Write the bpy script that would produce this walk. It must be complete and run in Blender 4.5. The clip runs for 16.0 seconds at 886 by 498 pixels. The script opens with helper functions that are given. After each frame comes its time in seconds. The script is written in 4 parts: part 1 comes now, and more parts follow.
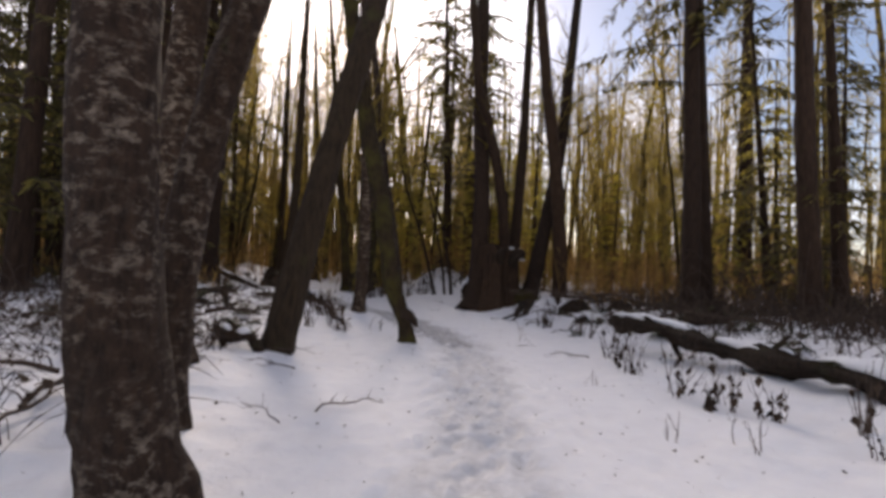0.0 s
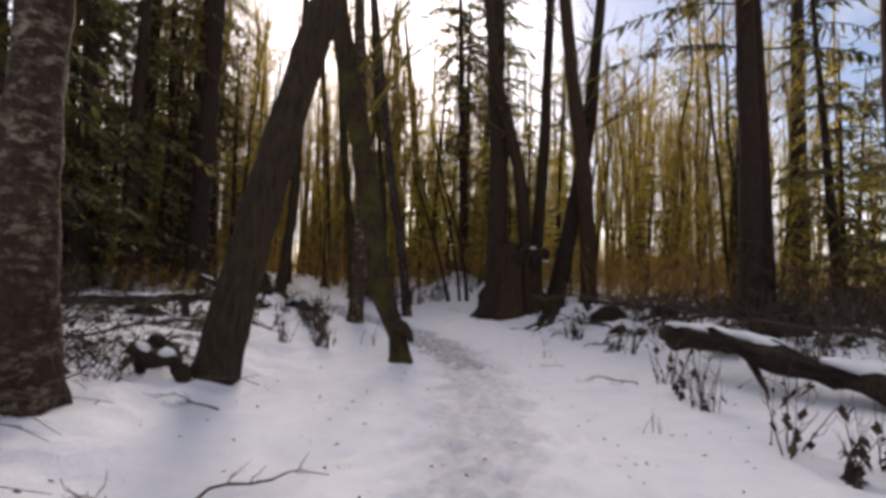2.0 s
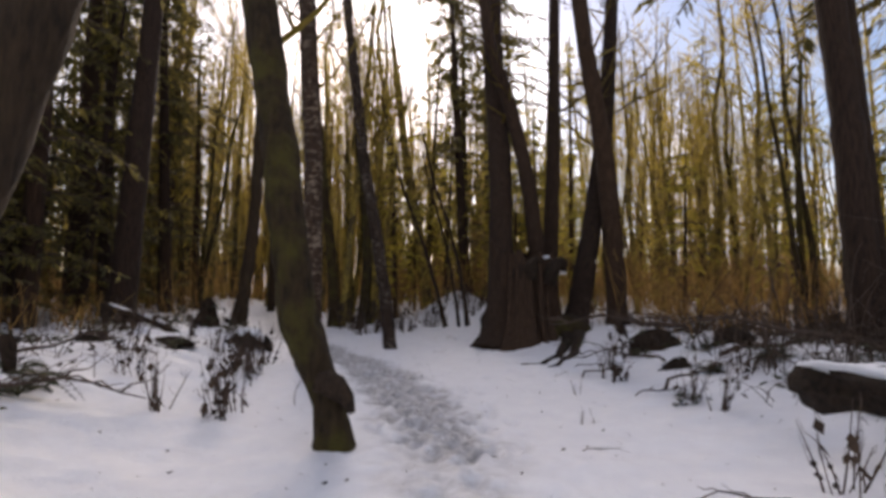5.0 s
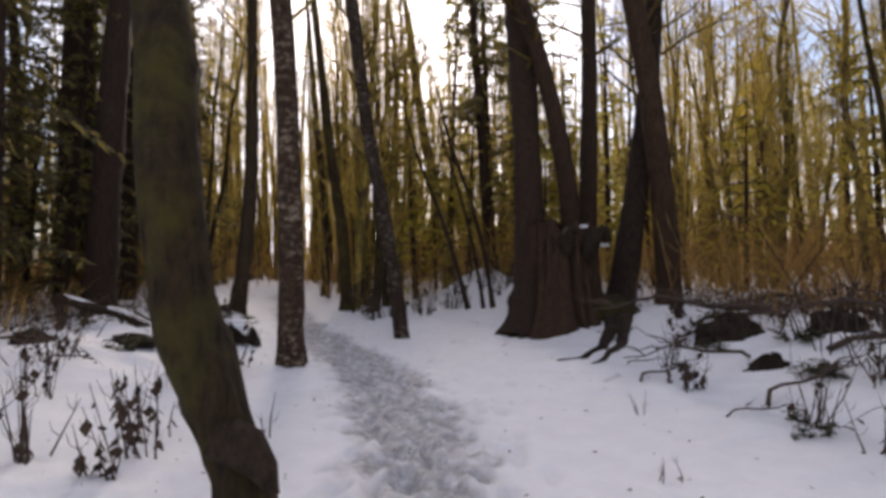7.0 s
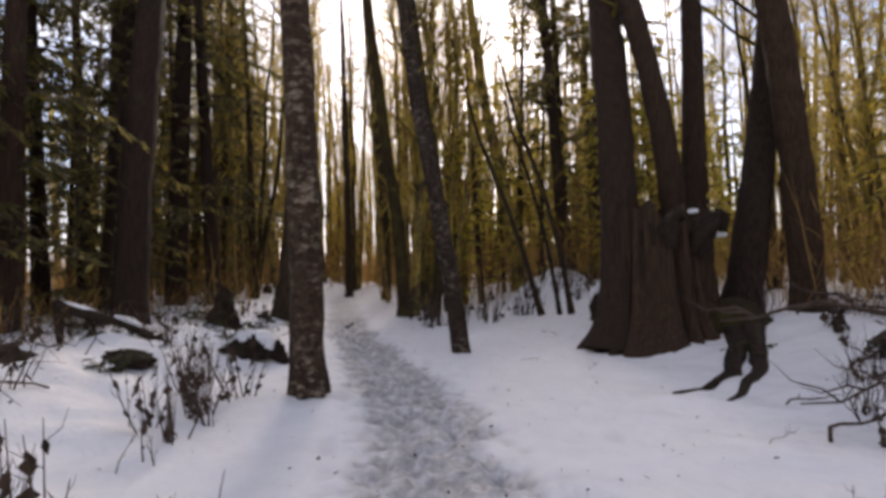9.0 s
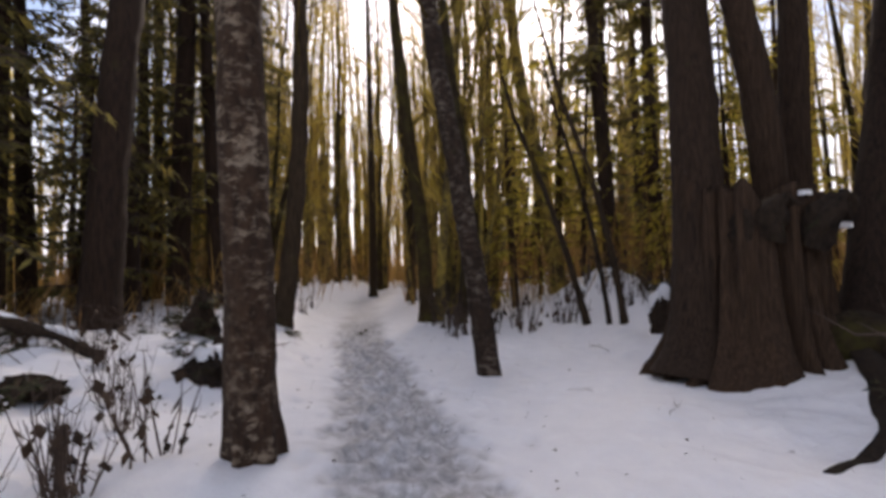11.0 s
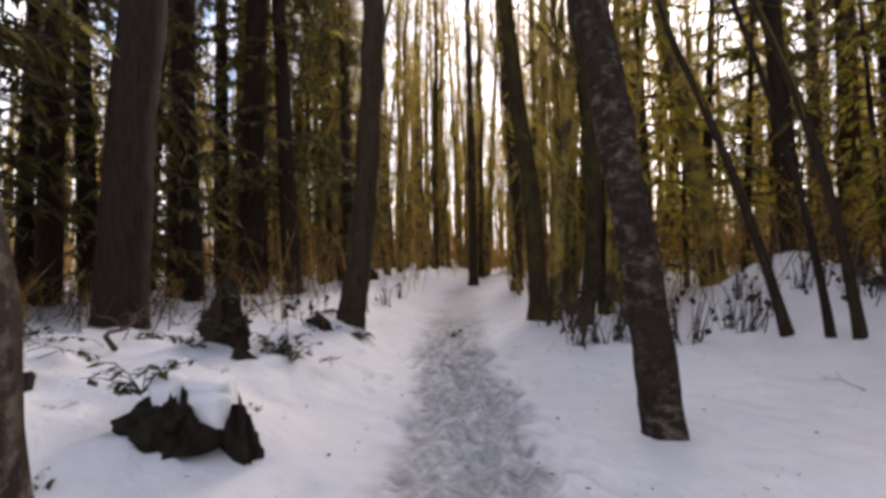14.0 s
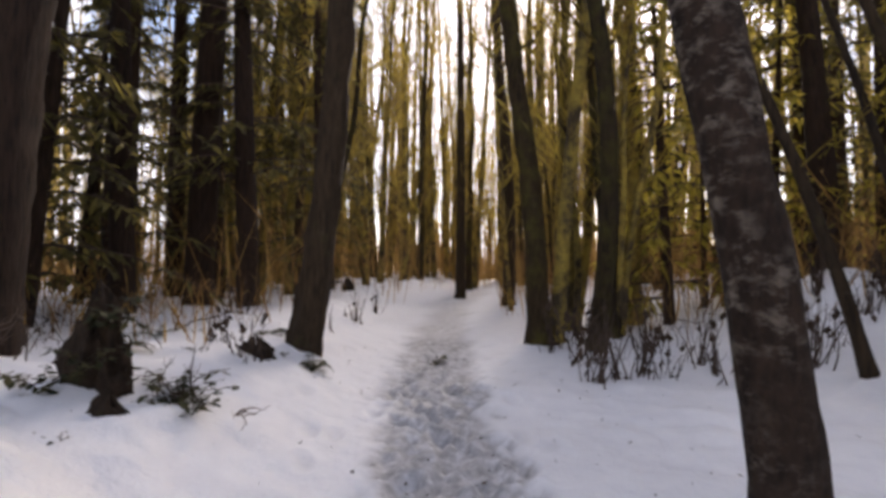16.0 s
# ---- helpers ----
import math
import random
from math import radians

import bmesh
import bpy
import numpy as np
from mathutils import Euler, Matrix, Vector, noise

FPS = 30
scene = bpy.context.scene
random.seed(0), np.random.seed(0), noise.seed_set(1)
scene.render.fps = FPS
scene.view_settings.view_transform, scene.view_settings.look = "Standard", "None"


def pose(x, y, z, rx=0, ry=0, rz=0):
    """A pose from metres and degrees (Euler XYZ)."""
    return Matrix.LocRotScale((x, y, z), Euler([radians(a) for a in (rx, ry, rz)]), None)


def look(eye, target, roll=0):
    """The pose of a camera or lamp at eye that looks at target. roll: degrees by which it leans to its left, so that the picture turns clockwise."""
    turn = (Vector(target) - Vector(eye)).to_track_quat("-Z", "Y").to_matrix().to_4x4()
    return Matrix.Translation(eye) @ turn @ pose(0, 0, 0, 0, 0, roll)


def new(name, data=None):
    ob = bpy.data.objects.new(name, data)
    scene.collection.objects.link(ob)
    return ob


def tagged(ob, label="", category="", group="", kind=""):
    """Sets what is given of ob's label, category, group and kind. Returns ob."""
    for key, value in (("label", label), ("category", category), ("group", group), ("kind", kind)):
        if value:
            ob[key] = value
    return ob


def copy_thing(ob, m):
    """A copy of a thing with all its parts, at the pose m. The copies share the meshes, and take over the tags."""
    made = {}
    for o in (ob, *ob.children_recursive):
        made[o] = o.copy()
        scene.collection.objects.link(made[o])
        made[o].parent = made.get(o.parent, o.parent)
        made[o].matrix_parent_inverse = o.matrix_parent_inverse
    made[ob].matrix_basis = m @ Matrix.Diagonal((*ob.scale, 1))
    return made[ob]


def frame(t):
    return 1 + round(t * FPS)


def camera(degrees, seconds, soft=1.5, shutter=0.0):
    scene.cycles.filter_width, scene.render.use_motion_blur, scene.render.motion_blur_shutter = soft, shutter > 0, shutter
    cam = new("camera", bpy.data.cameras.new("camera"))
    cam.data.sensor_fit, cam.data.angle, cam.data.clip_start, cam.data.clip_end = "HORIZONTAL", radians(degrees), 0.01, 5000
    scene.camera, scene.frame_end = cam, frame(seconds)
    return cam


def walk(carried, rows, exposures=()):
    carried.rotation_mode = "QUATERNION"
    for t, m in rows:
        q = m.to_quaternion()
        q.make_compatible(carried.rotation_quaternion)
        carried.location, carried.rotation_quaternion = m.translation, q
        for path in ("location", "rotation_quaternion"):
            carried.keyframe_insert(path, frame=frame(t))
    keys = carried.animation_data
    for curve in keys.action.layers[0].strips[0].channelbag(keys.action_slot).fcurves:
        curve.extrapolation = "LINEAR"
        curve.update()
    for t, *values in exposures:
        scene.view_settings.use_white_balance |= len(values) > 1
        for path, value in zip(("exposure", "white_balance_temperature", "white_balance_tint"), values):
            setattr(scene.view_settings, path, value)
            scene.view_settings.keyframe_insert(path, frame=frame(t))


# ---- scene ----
cam = camera(80.2, 16.0, soft=3.6)
METRES, EYE, TILT, LEAN, TURN = 18.0, 1.6, 2.1, -2.5, 0.0
ROWS = [
    (0.0, 0.0, 0.0, 0.0, 0.0, 0.0, -0.0),
    (0.5, 0.0077, 0.0324, -0.0028, 0.45, 0.27, -0.37),
    (1.0, 0.0127, 0.0624, -0.0046, 2.17, 0.45, 0.08),
    (1.5, 0.0189, 0.0965, -0.008, 2.94, 0.55, 0.13),
    (2.0, 0.0192, 0.1294, -0.0115, 2.46, 0.75, 0.71),
    (2.5, 0.024, 0.1644, -0.0144, 1.98, 3.14, 0.41),
    (3.0, 0.0247, 0.2001, -0.0183, 3.0, 4.68, 0.24),
    (3.5, 0.0306, 0.2359, -0.0205, 1.77, 4.76, 0.86),
    (4.0, 0.0327, 0.2709, -0.0238, 2.0, 4.43, 1.57),
    (6.5, 0.0398, 0.428, -0.0211, 4.92, 1.13, 3.67),
    (7.0, 0.0417, 0.4579, -0.0226, 6.32, 0.71, 4.05),
    (7.5, 0.0395, 0.4899, -0.0249, 9.6, 0.68, 4.48),
    (8.0, 0.037, 0.5198, -0.0264, 11.13, 0.86, 4.91),
    (8.5, 0.0342, 0.5501, -0.0284, 12.61, 1.35, 4.88),
    (11.0, 0.0102, 0.6985, -0.0303, 17.58, 1.69, 4.36),
    (11.5, 0.0044, 0.7276, -0.0324, 18.92, 1.94, 4.27),
    (12.0, -0.0023, 0.7573, -0.0337, 21.03, 2.17, 4.43),
    (12.5, -0.0147, 0.7862, -0.0337, 23.07, 2.33, 4.37),
    (13.0, -0.0273, 0.8151, -0.0338, 25.53, 1.96, 4.36),
    (13.5, -0.0455, 0.8411, -0.033, 28.0, 1.85, 4.04),
    (14.0, -0.0602, 0.8659, -0.0348, 28.77, 1.08, 4.14),
    (14.5, -0.0767, 0.8908, -0.0351, 28.89, 0.48, 3.6),
    (15.0, -0.0886, 0.9148, -0.035, 27.16, 0.6, 3.52),
    (15.5, -0.0977, 0.9402, -0.0361, 27.15, 0.37, 4.04),
    (16.0, -0.1096, 0.9642, -0.0364, 27.29, 2.15, 2.91),
]
walk(cam, [(t, pose(0, 0, EYE, TILT, LEAN, TURN) @ pose(METRES * x, METRES * y, METRES * z, 90 + pitch, roll, yaw)) for t, x, y, z, yaw, pitch, roll in ROWS], exposures=[(0.0, 0.13, 6560, 20), (4.0, 0.33, 6540, 20), (8.5, 0.58, 6510, 20), (12.5, 0.76, 6500, 20), (16.0, 0.95, 6460, 20)])

# ---------------------------------------------------------------- light
world = bpy.data.worlds.new("world")
scene.world = world
world.use_nodes = True
wn, wl = world.node_tree.nodes, world.node_tree.links
wn.clear()
SUN_YAW, SUN_UP = 12.0, 27.0
sky = wn.new("ShaderNodeTexSky")
sky.sky_type, sky.sun_disc = "NISHITA", False
sky.sun_elevation, sky.sun_rotation = radians(SUN_UP), radians(-SUN_YAW)
sky_level = wn.new("ShaderNodeBackground")
sky_level.inputs["Strength"].default_value = 0.12
cloud = wn.new("ShaderNodeBackground")
cloud.inputs["Color"].default_value = (1.0, 0.985, 0.975, 1)
coord = wn.new("ShaderNodeTexCoord")
toward = wn.new("ShaderNodeVectorMath")
toward.operation = "DOT_PRODUCT"
toward.inputs[1].default_value = (-math.sin(radians(SUN_YAW)) * math.cos(radians(SUN_UP)), math.cos(radians(SUN_YAW)) * math.cos(radians(SUN_UP)), math.sin(radians(SUN_UP)))
near_sun = wn.new("ShaderNodeMath")
near_sun.operation, near_sun.use_clamp = "POWER", True
near_sun.inputs[1].default_value = 14.0
cloud_level = wn.new("ShaderNodeMath")
cloud_level.operation = "MULTIPLY_ADD"
cloud_level.inputs[1].default_value, cloud_level.inputs[2].default_value = 1.6, 1.0
wl.new(coord.outputs["Generated"], toward.inputs[0])
wl.new(toward.outputs["Value"], near_sun.inputs[0])
wl.new(near_sun.outputs[0], cloud_level.inputs[0])
wl.new(cloud_level.outputs[0], cloud.inputs["Strength"])
puff = wn.new("ShaderNodeTexNoise")
puff.inputs["Scale"].default_value, puff.inputs["Detail"].default_value = 3.2, 6.0
ramp = wn.new("ShaderNodeValToRGB")
ramp.color_ramp.elements[0].position, ramp.color_ramp.elements[1].position = 0.465, 0.62
mix = wn.new("ShaderNodeMixShader")
out = wn.new("ShaderNodeOutputWorld")
wl.new(sky.outputs[0], sky_level.inputs["Color"])
wl.new(coord.outputs["Generated"], puff.inputs["Vector"])
wl.new(puff.outputs["Fac"], ramp.inputs["Fac"])
wl.new(ramp.outputs["Color"], mix.inputs["Fac"])
wl.new(sky_level.outputs[0], mix.inputs[1])
wl.new(cloud.outputs[0], mix.inputs[2])
wl.new(mix.outputs[0], out.inputs["Surface"])

sun_data = bpy.data.lights.new("sun", "SUN")
sun_data.energy, sun_data.angle, sun_data.color = 4.4, radians(18.0), (1.0, 0.88, 0.70)
sun = new("sun", sun_data)
sun.matrix_basis = look((0, 0, 40), (math.sin(radians(SUN_YAW)) * 40 * math.cos(radians(SUN_UP)),
                                     -math.cos(radians(SUN_YAW)) * 40 * math.cos(radians(SUN_UP)),
                                     40 - 40 * math.sin(radians(SUN_UP))))


# ---------------------------------------------------------------- materials
def material(name, rough=0.9):
    m = bpy.data.materials.new(name)
    m.use_nodes = True
    bsdf = m.node_tree.nodes["Principled BSDF"]
    bsdf.inputs["Roughness"].default_value = rough
    bsdf.inputs["Specular IOR Level"].default_value = 0.25
    return m, m.node_tree.nodes, m.node_tree.links, bsdf


def noise_node(n, l, scale, detail=5.0, stretch=None, rough=0.6):
    c = n.new("ShaderNodeTexCoord")
    t = n.new("ShaderNodeTexNoise")
    t.inputs["Scale"].default_value, t.inputs["Detail"].default_value = scale, detail
    t.inputs["Roughness"].default_value = rough
    if stretch:
        mp = n.new("ShaderNodeMapping")
        mp.inputs["Scale"].default_value = stretch
        l.new(c.outputs["Object"], mp.inputs["Vector"])
        l.new(mp.outputs[0], t.inputs["Vector"])
    else:
        l.new(c.outputs["Object"], t.inputs["Vector"])
    return t


def ramp_node(n, l, source, stops):
    r = n.new("ShaderNodeValToRGB")
    e = r.color_ramp.elements
    while len(e) < len(stops):
        e.new(0.5)
    for k, (at, col) in enumerate(stops):
        e[k].position, e[k].color = at, (*col, 1)
    l.new(source, r.inputs["Fac"])
    return r


def mix_node(n, l, fac, a, b, blend="MIX"):
    m = n.new("ShaderNodeMix")
    m.data_type, m.blend_type = "RGBA", blend
    if isinstance(fac, float):
        m.inputs[0].default_value = fac
    else:
        l.new(fac, m.inputs[0])
    for sock, v in ((m.inputs[6], a), (m.inputs[7], b)):
        if isinstance(v, tuple):
            sock.default_value = (*v, 1)
        else:
            l.new(v, sock)
    return m.outputs[2]


def bump_node(n, l, bsdf, height, strength, dist, prev=None):
    b = n.new("ShaderNodeBump")
    b.inputs["Strength"].default_value, b.inputs["Distance"].default_value = strength, dist
    l.new(height, b.inputs["Height"])
    if prev:
        l.new(prev.outputs[0], b.inputs["Normal"])
    l.new(b.outputs[0], bsdf.inputs["Normal"])
    return b


def bark(name, dark, mid, pale, pale_at, moss, moss_at, stretch=(6, 6, 1.2), relief=0.03):
    """Ridged bark with pale lichen patches and moss."""
    m, n, l, bsdf = material(name, 0.92)
    grain = noise_node(n, l, 3.0, 8.0, stretch, 0.65)
    base = ramp_node(n, l, grain.outputs["Fac"], [(0.32, dark), (0.68, mid)])
    spots = noise_node(n, l, 7.0, 8.0, (1, 1, 1.7), 0.72)
    patch = ramp_node(n, l, spots.outputs["Fac"], [(pale_at, (0, 0, 0)), (pale_at + 0.13, (0.85, 0.85, 0.85))])
    where = noise_node(n, l, 2.4, 4.0, (1, 1, 0.6))
    group = ramp_node(n, l, where.outputs["Fac"], [(0.40, (0.12, 0.12, 0.12)), (0.58, (1, 1, 1))])
    patch = mix_node(n, l, 1.0, patch.outputs["Color"], group.outputs["Color"], "MULTIPLY")
    col = mix_node(n, l, patch, base.outputs["Color"], pale)
    green = noise_node(n, l, 1.7, 6.0, None, 0.7)
    cover = ramp_node(n, l, green.outputs["Fac"], [(moss_at, (0, 0, 0)), (moss_at + 0.16, (1, 1, 1))])
    col = mix_node(n, l, cover.outputs["Color"], col, moss)
    info = n.new("ShaderNodeObjectInfo")
    shade = ramp_node(n, l, info.outputs["Random"], [(0.0, (0.72, 0.72, 0.72)), (1.0, (1.25, 1.2, 1.1))])
    col = mix_node(n, l, 1.0, col, shade.outputs["Color"], "MULTIPLY")
    l.new(col, bsdf.inputs["Base Color"])
    b = bump_node(n, l, bsdf, grain.outputs["Fac"], 0.9, relief)
    fine = noise_node(n, l, 60.0, 3.0)
    bump_node(n, l, bsdf, fine.outputs["Fac"], 0.5, 0.006, b)
    return m


BARK_ALDER = bark("alder_bark", (0.015, 0.009, 0.006), (0.056, 0.034, 0.022), (0.26, 0.215, 0.17), 0.50,
                  (0.06, 0.065, 0.02), 0.66, (5, 5, 2.2), 0.02)
# moss patches carry golden sunlight in their colour
BARK_MOSS_LIT = bark("sunlit_tint_mossy_bark", (0.035, 0.026, 0.016), (0.10, 0.075, 0.042), (0.2, 0.18, 0.13), 0.66,
                  (0.36, 0.265, 0.055), 0.42)
BARK_DARK = bark("dark_bark", (0.016, 0.011, 0.007), (0.058, 0.039, 0.023), (0.11, 0.095, 0.07), 0.62,
                 (0.055, 0.055, 0.018), 0.58)
BARK_STUB = bark("mossy_trunk_bark", (0.013, 0.009, 0.005), (0.062, 0.041, 0.020), (0.15, 0.13, 0.09), 0.62,
                 (0.070, 0.060, 0.014), 0.47, relief=0.06)
# red dead wood with side sunlight painted in as orange-gold
SUNLIT_WOOD = bark("sunlit_tint_snag_wood", (0.16, 0.09, 0.025), (0.46, 0.29, 0.07), (0.5, 0.3, 0.12), 0.66,
                 (0.2, 0.17, 0.03), 0.68, (10, 10, 0.7), 0.04)
BARK_CEDAR = bark("cedar_bark", (0.013, 0.008, 0.006), (0.082, 0.050, 0.032), (0.15, 0.11, 0.075), 0.72,
                  (0.07, 0.075, 0.025), 0.68, (14, 14, 0.55), 0.05)
BARK_CONIFER = bark("conifer_bark", (0.014, 0.009, 0.007), (0.06, 0.036, 0.024), (0.2, 0.17, 0.13), 0.7,
                    (0.07, 0.07, 0.025), 0.62, (9, 9, 1.0), 0.04)
ROTTEN = bark("rotten_wood", (0.012, 0.009, 0.007), (0.055, 0.036, 0.024), (0.12, 0.1, 0.07), 0.72,
              (0.045, 0.055, 0.018), 0.58, (6, 6, 3), 0.05)


def leafy(name, stops, rough=0.7, glow=0.35, by_island=True):
    """Thin plant matter that lets some light through."""
    m, n, l, bsdf = material(name, rough)
    if by_island:
        g = n.new("ShaderNodeNewGeometry")
        src = g.outputs["Random Per Island"]
    else:
        src = n.new("ShaderNodeObjectInfo").outputs["Random"]
    r = ramp_node(n, l, src, stops)
    spot = noise_node(n, l, 9.0, 3.0)
    v = ramp_node(n, l, spot.outputs["Fac"], [(0.3, (0.7, 0.7, 0.7)), (0.7, (1.2, 1.2, 1.2))])
    col = mix_node(n, l, 1.0, r.outputs["Color"], v.outputs["Color"], "MULTIPLY")
    l.new(col, bsdf.inputs["Base Color"])
    tr = n.new("ShaderNodeBsdfTranslucent")
    l.new(col, tr.inputs["Color"])
    ms = n.new("ShaderNodeMixShader")
    ms.inputs[0].default_value = glow
    l.new(bsdf.outputs[0], ms.inputs[1])
    l.new(tr.outputs[0], ms.inputs[2])
    l.new(ms.outputs[0], n["Material Output"].inputs["Surface"])
    return m


# background moss, its colour raised to gold in place of backlight and glare
MOSS_TWIG_LIT = leafy("sunlit_tint_mossy_twig", [(0.0, (0.16, 0.12, 0.08)), (0.35, (0.36, 0.27, 0.09)), (0.7, (0.52, 0.40, 0.075)), (1.0, (0.68, 0.53, 0.10))], 0.9, 0.6)
# dry brown stems, brightened to carry the wood's haze and glare
BRUSH_HAZE = leafy("hazed_dry_brush", [(0.0, (0.17, 0.095, 0.038)), (0.6, (0.38, 0.225, 0.08)), (1.0, (0.5, 0.33, 0.10))], 0.9, 0.52)
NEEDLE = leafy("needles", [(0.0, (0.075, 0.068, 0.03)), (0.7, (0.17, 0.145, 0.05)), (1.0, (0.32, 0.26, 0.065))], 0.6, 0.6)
# lit copy of the needles: sunlight and glare painted in as gold
NEEDLE_SUN_TINT = leafy("sunlit_tint_needles", [(0.0, (0.12, 0.11, 0.025)), (0.5, (0.44, 0.37, 0.055)), (1.0, (0.66, 0.53, 0.09))], 0.6, 0.68)
# mossy twigs of the near trees, without the painted gold light
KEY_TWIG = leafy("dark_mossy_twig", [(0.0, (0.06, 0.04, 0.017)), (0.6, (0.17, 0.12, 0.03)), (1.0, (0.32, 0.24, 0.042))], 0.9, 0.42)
FERN = leafy("fern_frond", [(0.0, (0.03, 0.036, 0.016)), (0.7, (0.06, 0.06, 0.025)), (1.0, (0.10, 0.085, 0.035))], 0.6, 0.2)
DRY_LEAF = leafy("dry_leaf", [(0.0, (0.03, 0.02, 0.014)), (1.0, (0.085, 0.055, 0.035))], 0.8, 0.15)
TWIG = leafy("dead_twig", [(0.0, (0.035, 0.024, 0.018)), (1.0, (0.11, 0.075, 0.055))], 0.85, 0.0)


def snow_material():
    m, n, l, bsdf = material("snow", 0.75)
    at = n.new("ShaderNodeAttribute")
    at.attribute_name = "trodden"
    fine = noise_node(n, l, 8.5, 7.0, None, 0.62)
    clump = noise_node(n, l, 3.2, 5.0, None, 0.65)
    grain = noise_node(n, l, 140.0, 2.0)
    white = ramp_node(n, l, clump.outputs["Fac"], [(0.3, (0.80, 0.80, 0.825)), (0.7, (0.87, 0.87, 0.885))])
    slush = ramp_node(n, l, fine.outputs["Fac"], [(0.34, (0.29, 0.285, 0.285)), (0.52, (0.47, 0.465, 0.47)), (0.68, (0.68, 0.68, 0.695))])
    col = mix_node(n, l, at.outputs["Fac"], white.outputs["Color"], slush.outputs["Color"])
    l.new(col, bsdf.inputs["Base Color"])
    b = bump_node(n, l, bsdf, clump.outputs["Fac"], 0.5, 0.09)
    b = bump_node(n, l, bsdf, fine.outputs["Fac"], 0.4, 0.02, b)
    bump_node(n, l, bsdf, grain.outputs["Fac"], 0.25, 0.003, b)
    return m


SNOW = snow_material()


# ---------------------------------------------------------------- mesh helpers
class Build:
    """Collects tubes, blades and caps into one mesh."""

    def __init__(self):
        self.v, self.q, self.t, self.count = [], [], [], 0

    def add(self, verts, quads=None, tris=None):
        if quads is not None and len(quads):
            self.q.append(np.asarray(quads) + self.count)
        if tris is not None and len(tris):
            self.t.append(np.asarray(tris) + self.count)
        self.v.append(np.asarray(verts, dtype=float))
        self.count += len(verts)

    def tube(self, pts, radii, sides=6, wobble=0.0, seed=0, shape=None):
        pts, radii = np.asarray(pts, float), np.asarray(radii, float)
        k = len(pts)
        d = np.gradient(pts, axis=0)
        d /= np.linalg.norm(d, axis=1)[:, None] + 1e-9
        ref = np.array([1.0, 0, 0]) if abs(d[:, 0]).mean() < 0.75 else np.array([0, 1.0, 0])
        u = np.cross(d, ref)
        u /= np.linalg.norm(u, axis=1)[:, None] + 1e-9
        w = np.cross(d, u)
        a = np.linspace(0, 2 * np.pi, sides, endpoint=False)
        r = np.repeat(radii[:, None], sides, 1)
        if shape is not None:
            r = r * shape
        if wobble:
            for i in range(k):
                for j in range(sides):
                    p = pts[i] * 2.3 + np.array([math.cos(a[j]), math.sin(a[j]), 0]) * 1.4 + seed
                    r[i, j] *= 1 + wobble * noise.noise(p) + 0.5 * wobble * noise.noise(p * 3.1) + 0.3 * wobble * noise.noise(p * 8.3)
        ring = pts[:, None] + r[..., None] * (np.cos(a)[None, :, None] * u[:, None] + np.sin(a)[None, :, None] * w[:, None])
        v = ring.reshape(-1, 3)
        i, j = np.meshgrid(np.arange(k - 1), np.arange(sides), indexing="ij")
        j2 = (j + 1) % sides
        q = np.stack([i * sides + j, i * sides + j2, (i + 1) * sides + j2, (i + 1) * sides + j], -1).reshape(-1, 4)
        if sides == 4:
            self.add(v, np.vstack([q, [(k - 1) * sides + np.arange(4)]]))
        else:
            tip = len(v)
            fan = np.stack([(k - 1) * sides + np.arange(sides), (k - 1) * sides + (np.arange(sides) + 1) % sides, np.full(sides, tip)], -1)
            self.add(np.vstack([v, pts[-1:]]), q, fan)

    def blade(self, base, along, across):
        """A leaf-shaped pair of triangles, folded a little on its midrib."""
        base, along, across = (np.asarray(p, float) for p in (base, along, across))
        mid = base + along * 0.45
        lift = np.cross(along, across)
        lift *= 0.12 * np.linalg.norm(across) / (np.linalg.norm(lift) + 1e-9)
        self.add([base, mid + across - lift, base + along, mid - across - lift, mid + lift],
                 None, [(0, 1, 4), (1, 2, 4), (2, 3, 4), (3, 0, 4)])

    def sliver(self, base, along, across):
        mid = base + along * 0.4
        self.add([base, mid + across, base + along, mid - across], None, [(0, 1, 2), (0, 2, 3)])

    def mesh(self, name, mat, smooth=True):
        v = np.vstack(self.v)
        q = np.vstack(self.q) if self.q else np.zeros((0, 4), int)
        t = np.vstack(self.t) if self.t else np.zeros((0, 3), int)
        me = bpy.data.meshes.new(name)
        me.vertices.add(len(v))
        me.vertices.foreach_set("co", v.astype(np.float32).ravel())
        loops = np.concatenate([q.ravel(), t.ravel()]).astype(np.int32)
        me.loops.add(len(loops))
        me.loops.foreach_set("vertex_index", loops)
        me.polygons.add(len(q) + len(t))
        start = np.concatenate([np.arange(len(q)) * 4, len(q) * 4 + np.arange(len(t)) * 3]).astype(np.int32)
        me.polygons.foreach_set("loop_start", start)
        me.polygons.foreach_set("use_smooth", np.full(len(start), smooth))
        me.materials.append(mat)
        me.update(calc_edges=True)
        me.validate()
        return me


def part(name, built, mat, parent=None, label="", smooth=True):
    ob = new(name, built.mesh(name, mat, smooth))
    ob.parent = parent
    return tagged(ob, label)


def thing(name, at, label, category, group="", kind=""):
    e = new(name)
    e.location = at
    e.empty_display_size = 0.2
    return tagged(e, label, category, group, kind)


def spin(rng):
    a = rng.uniform(0, 2 * math.pi)
    return math.cos(a), math.sin(a)


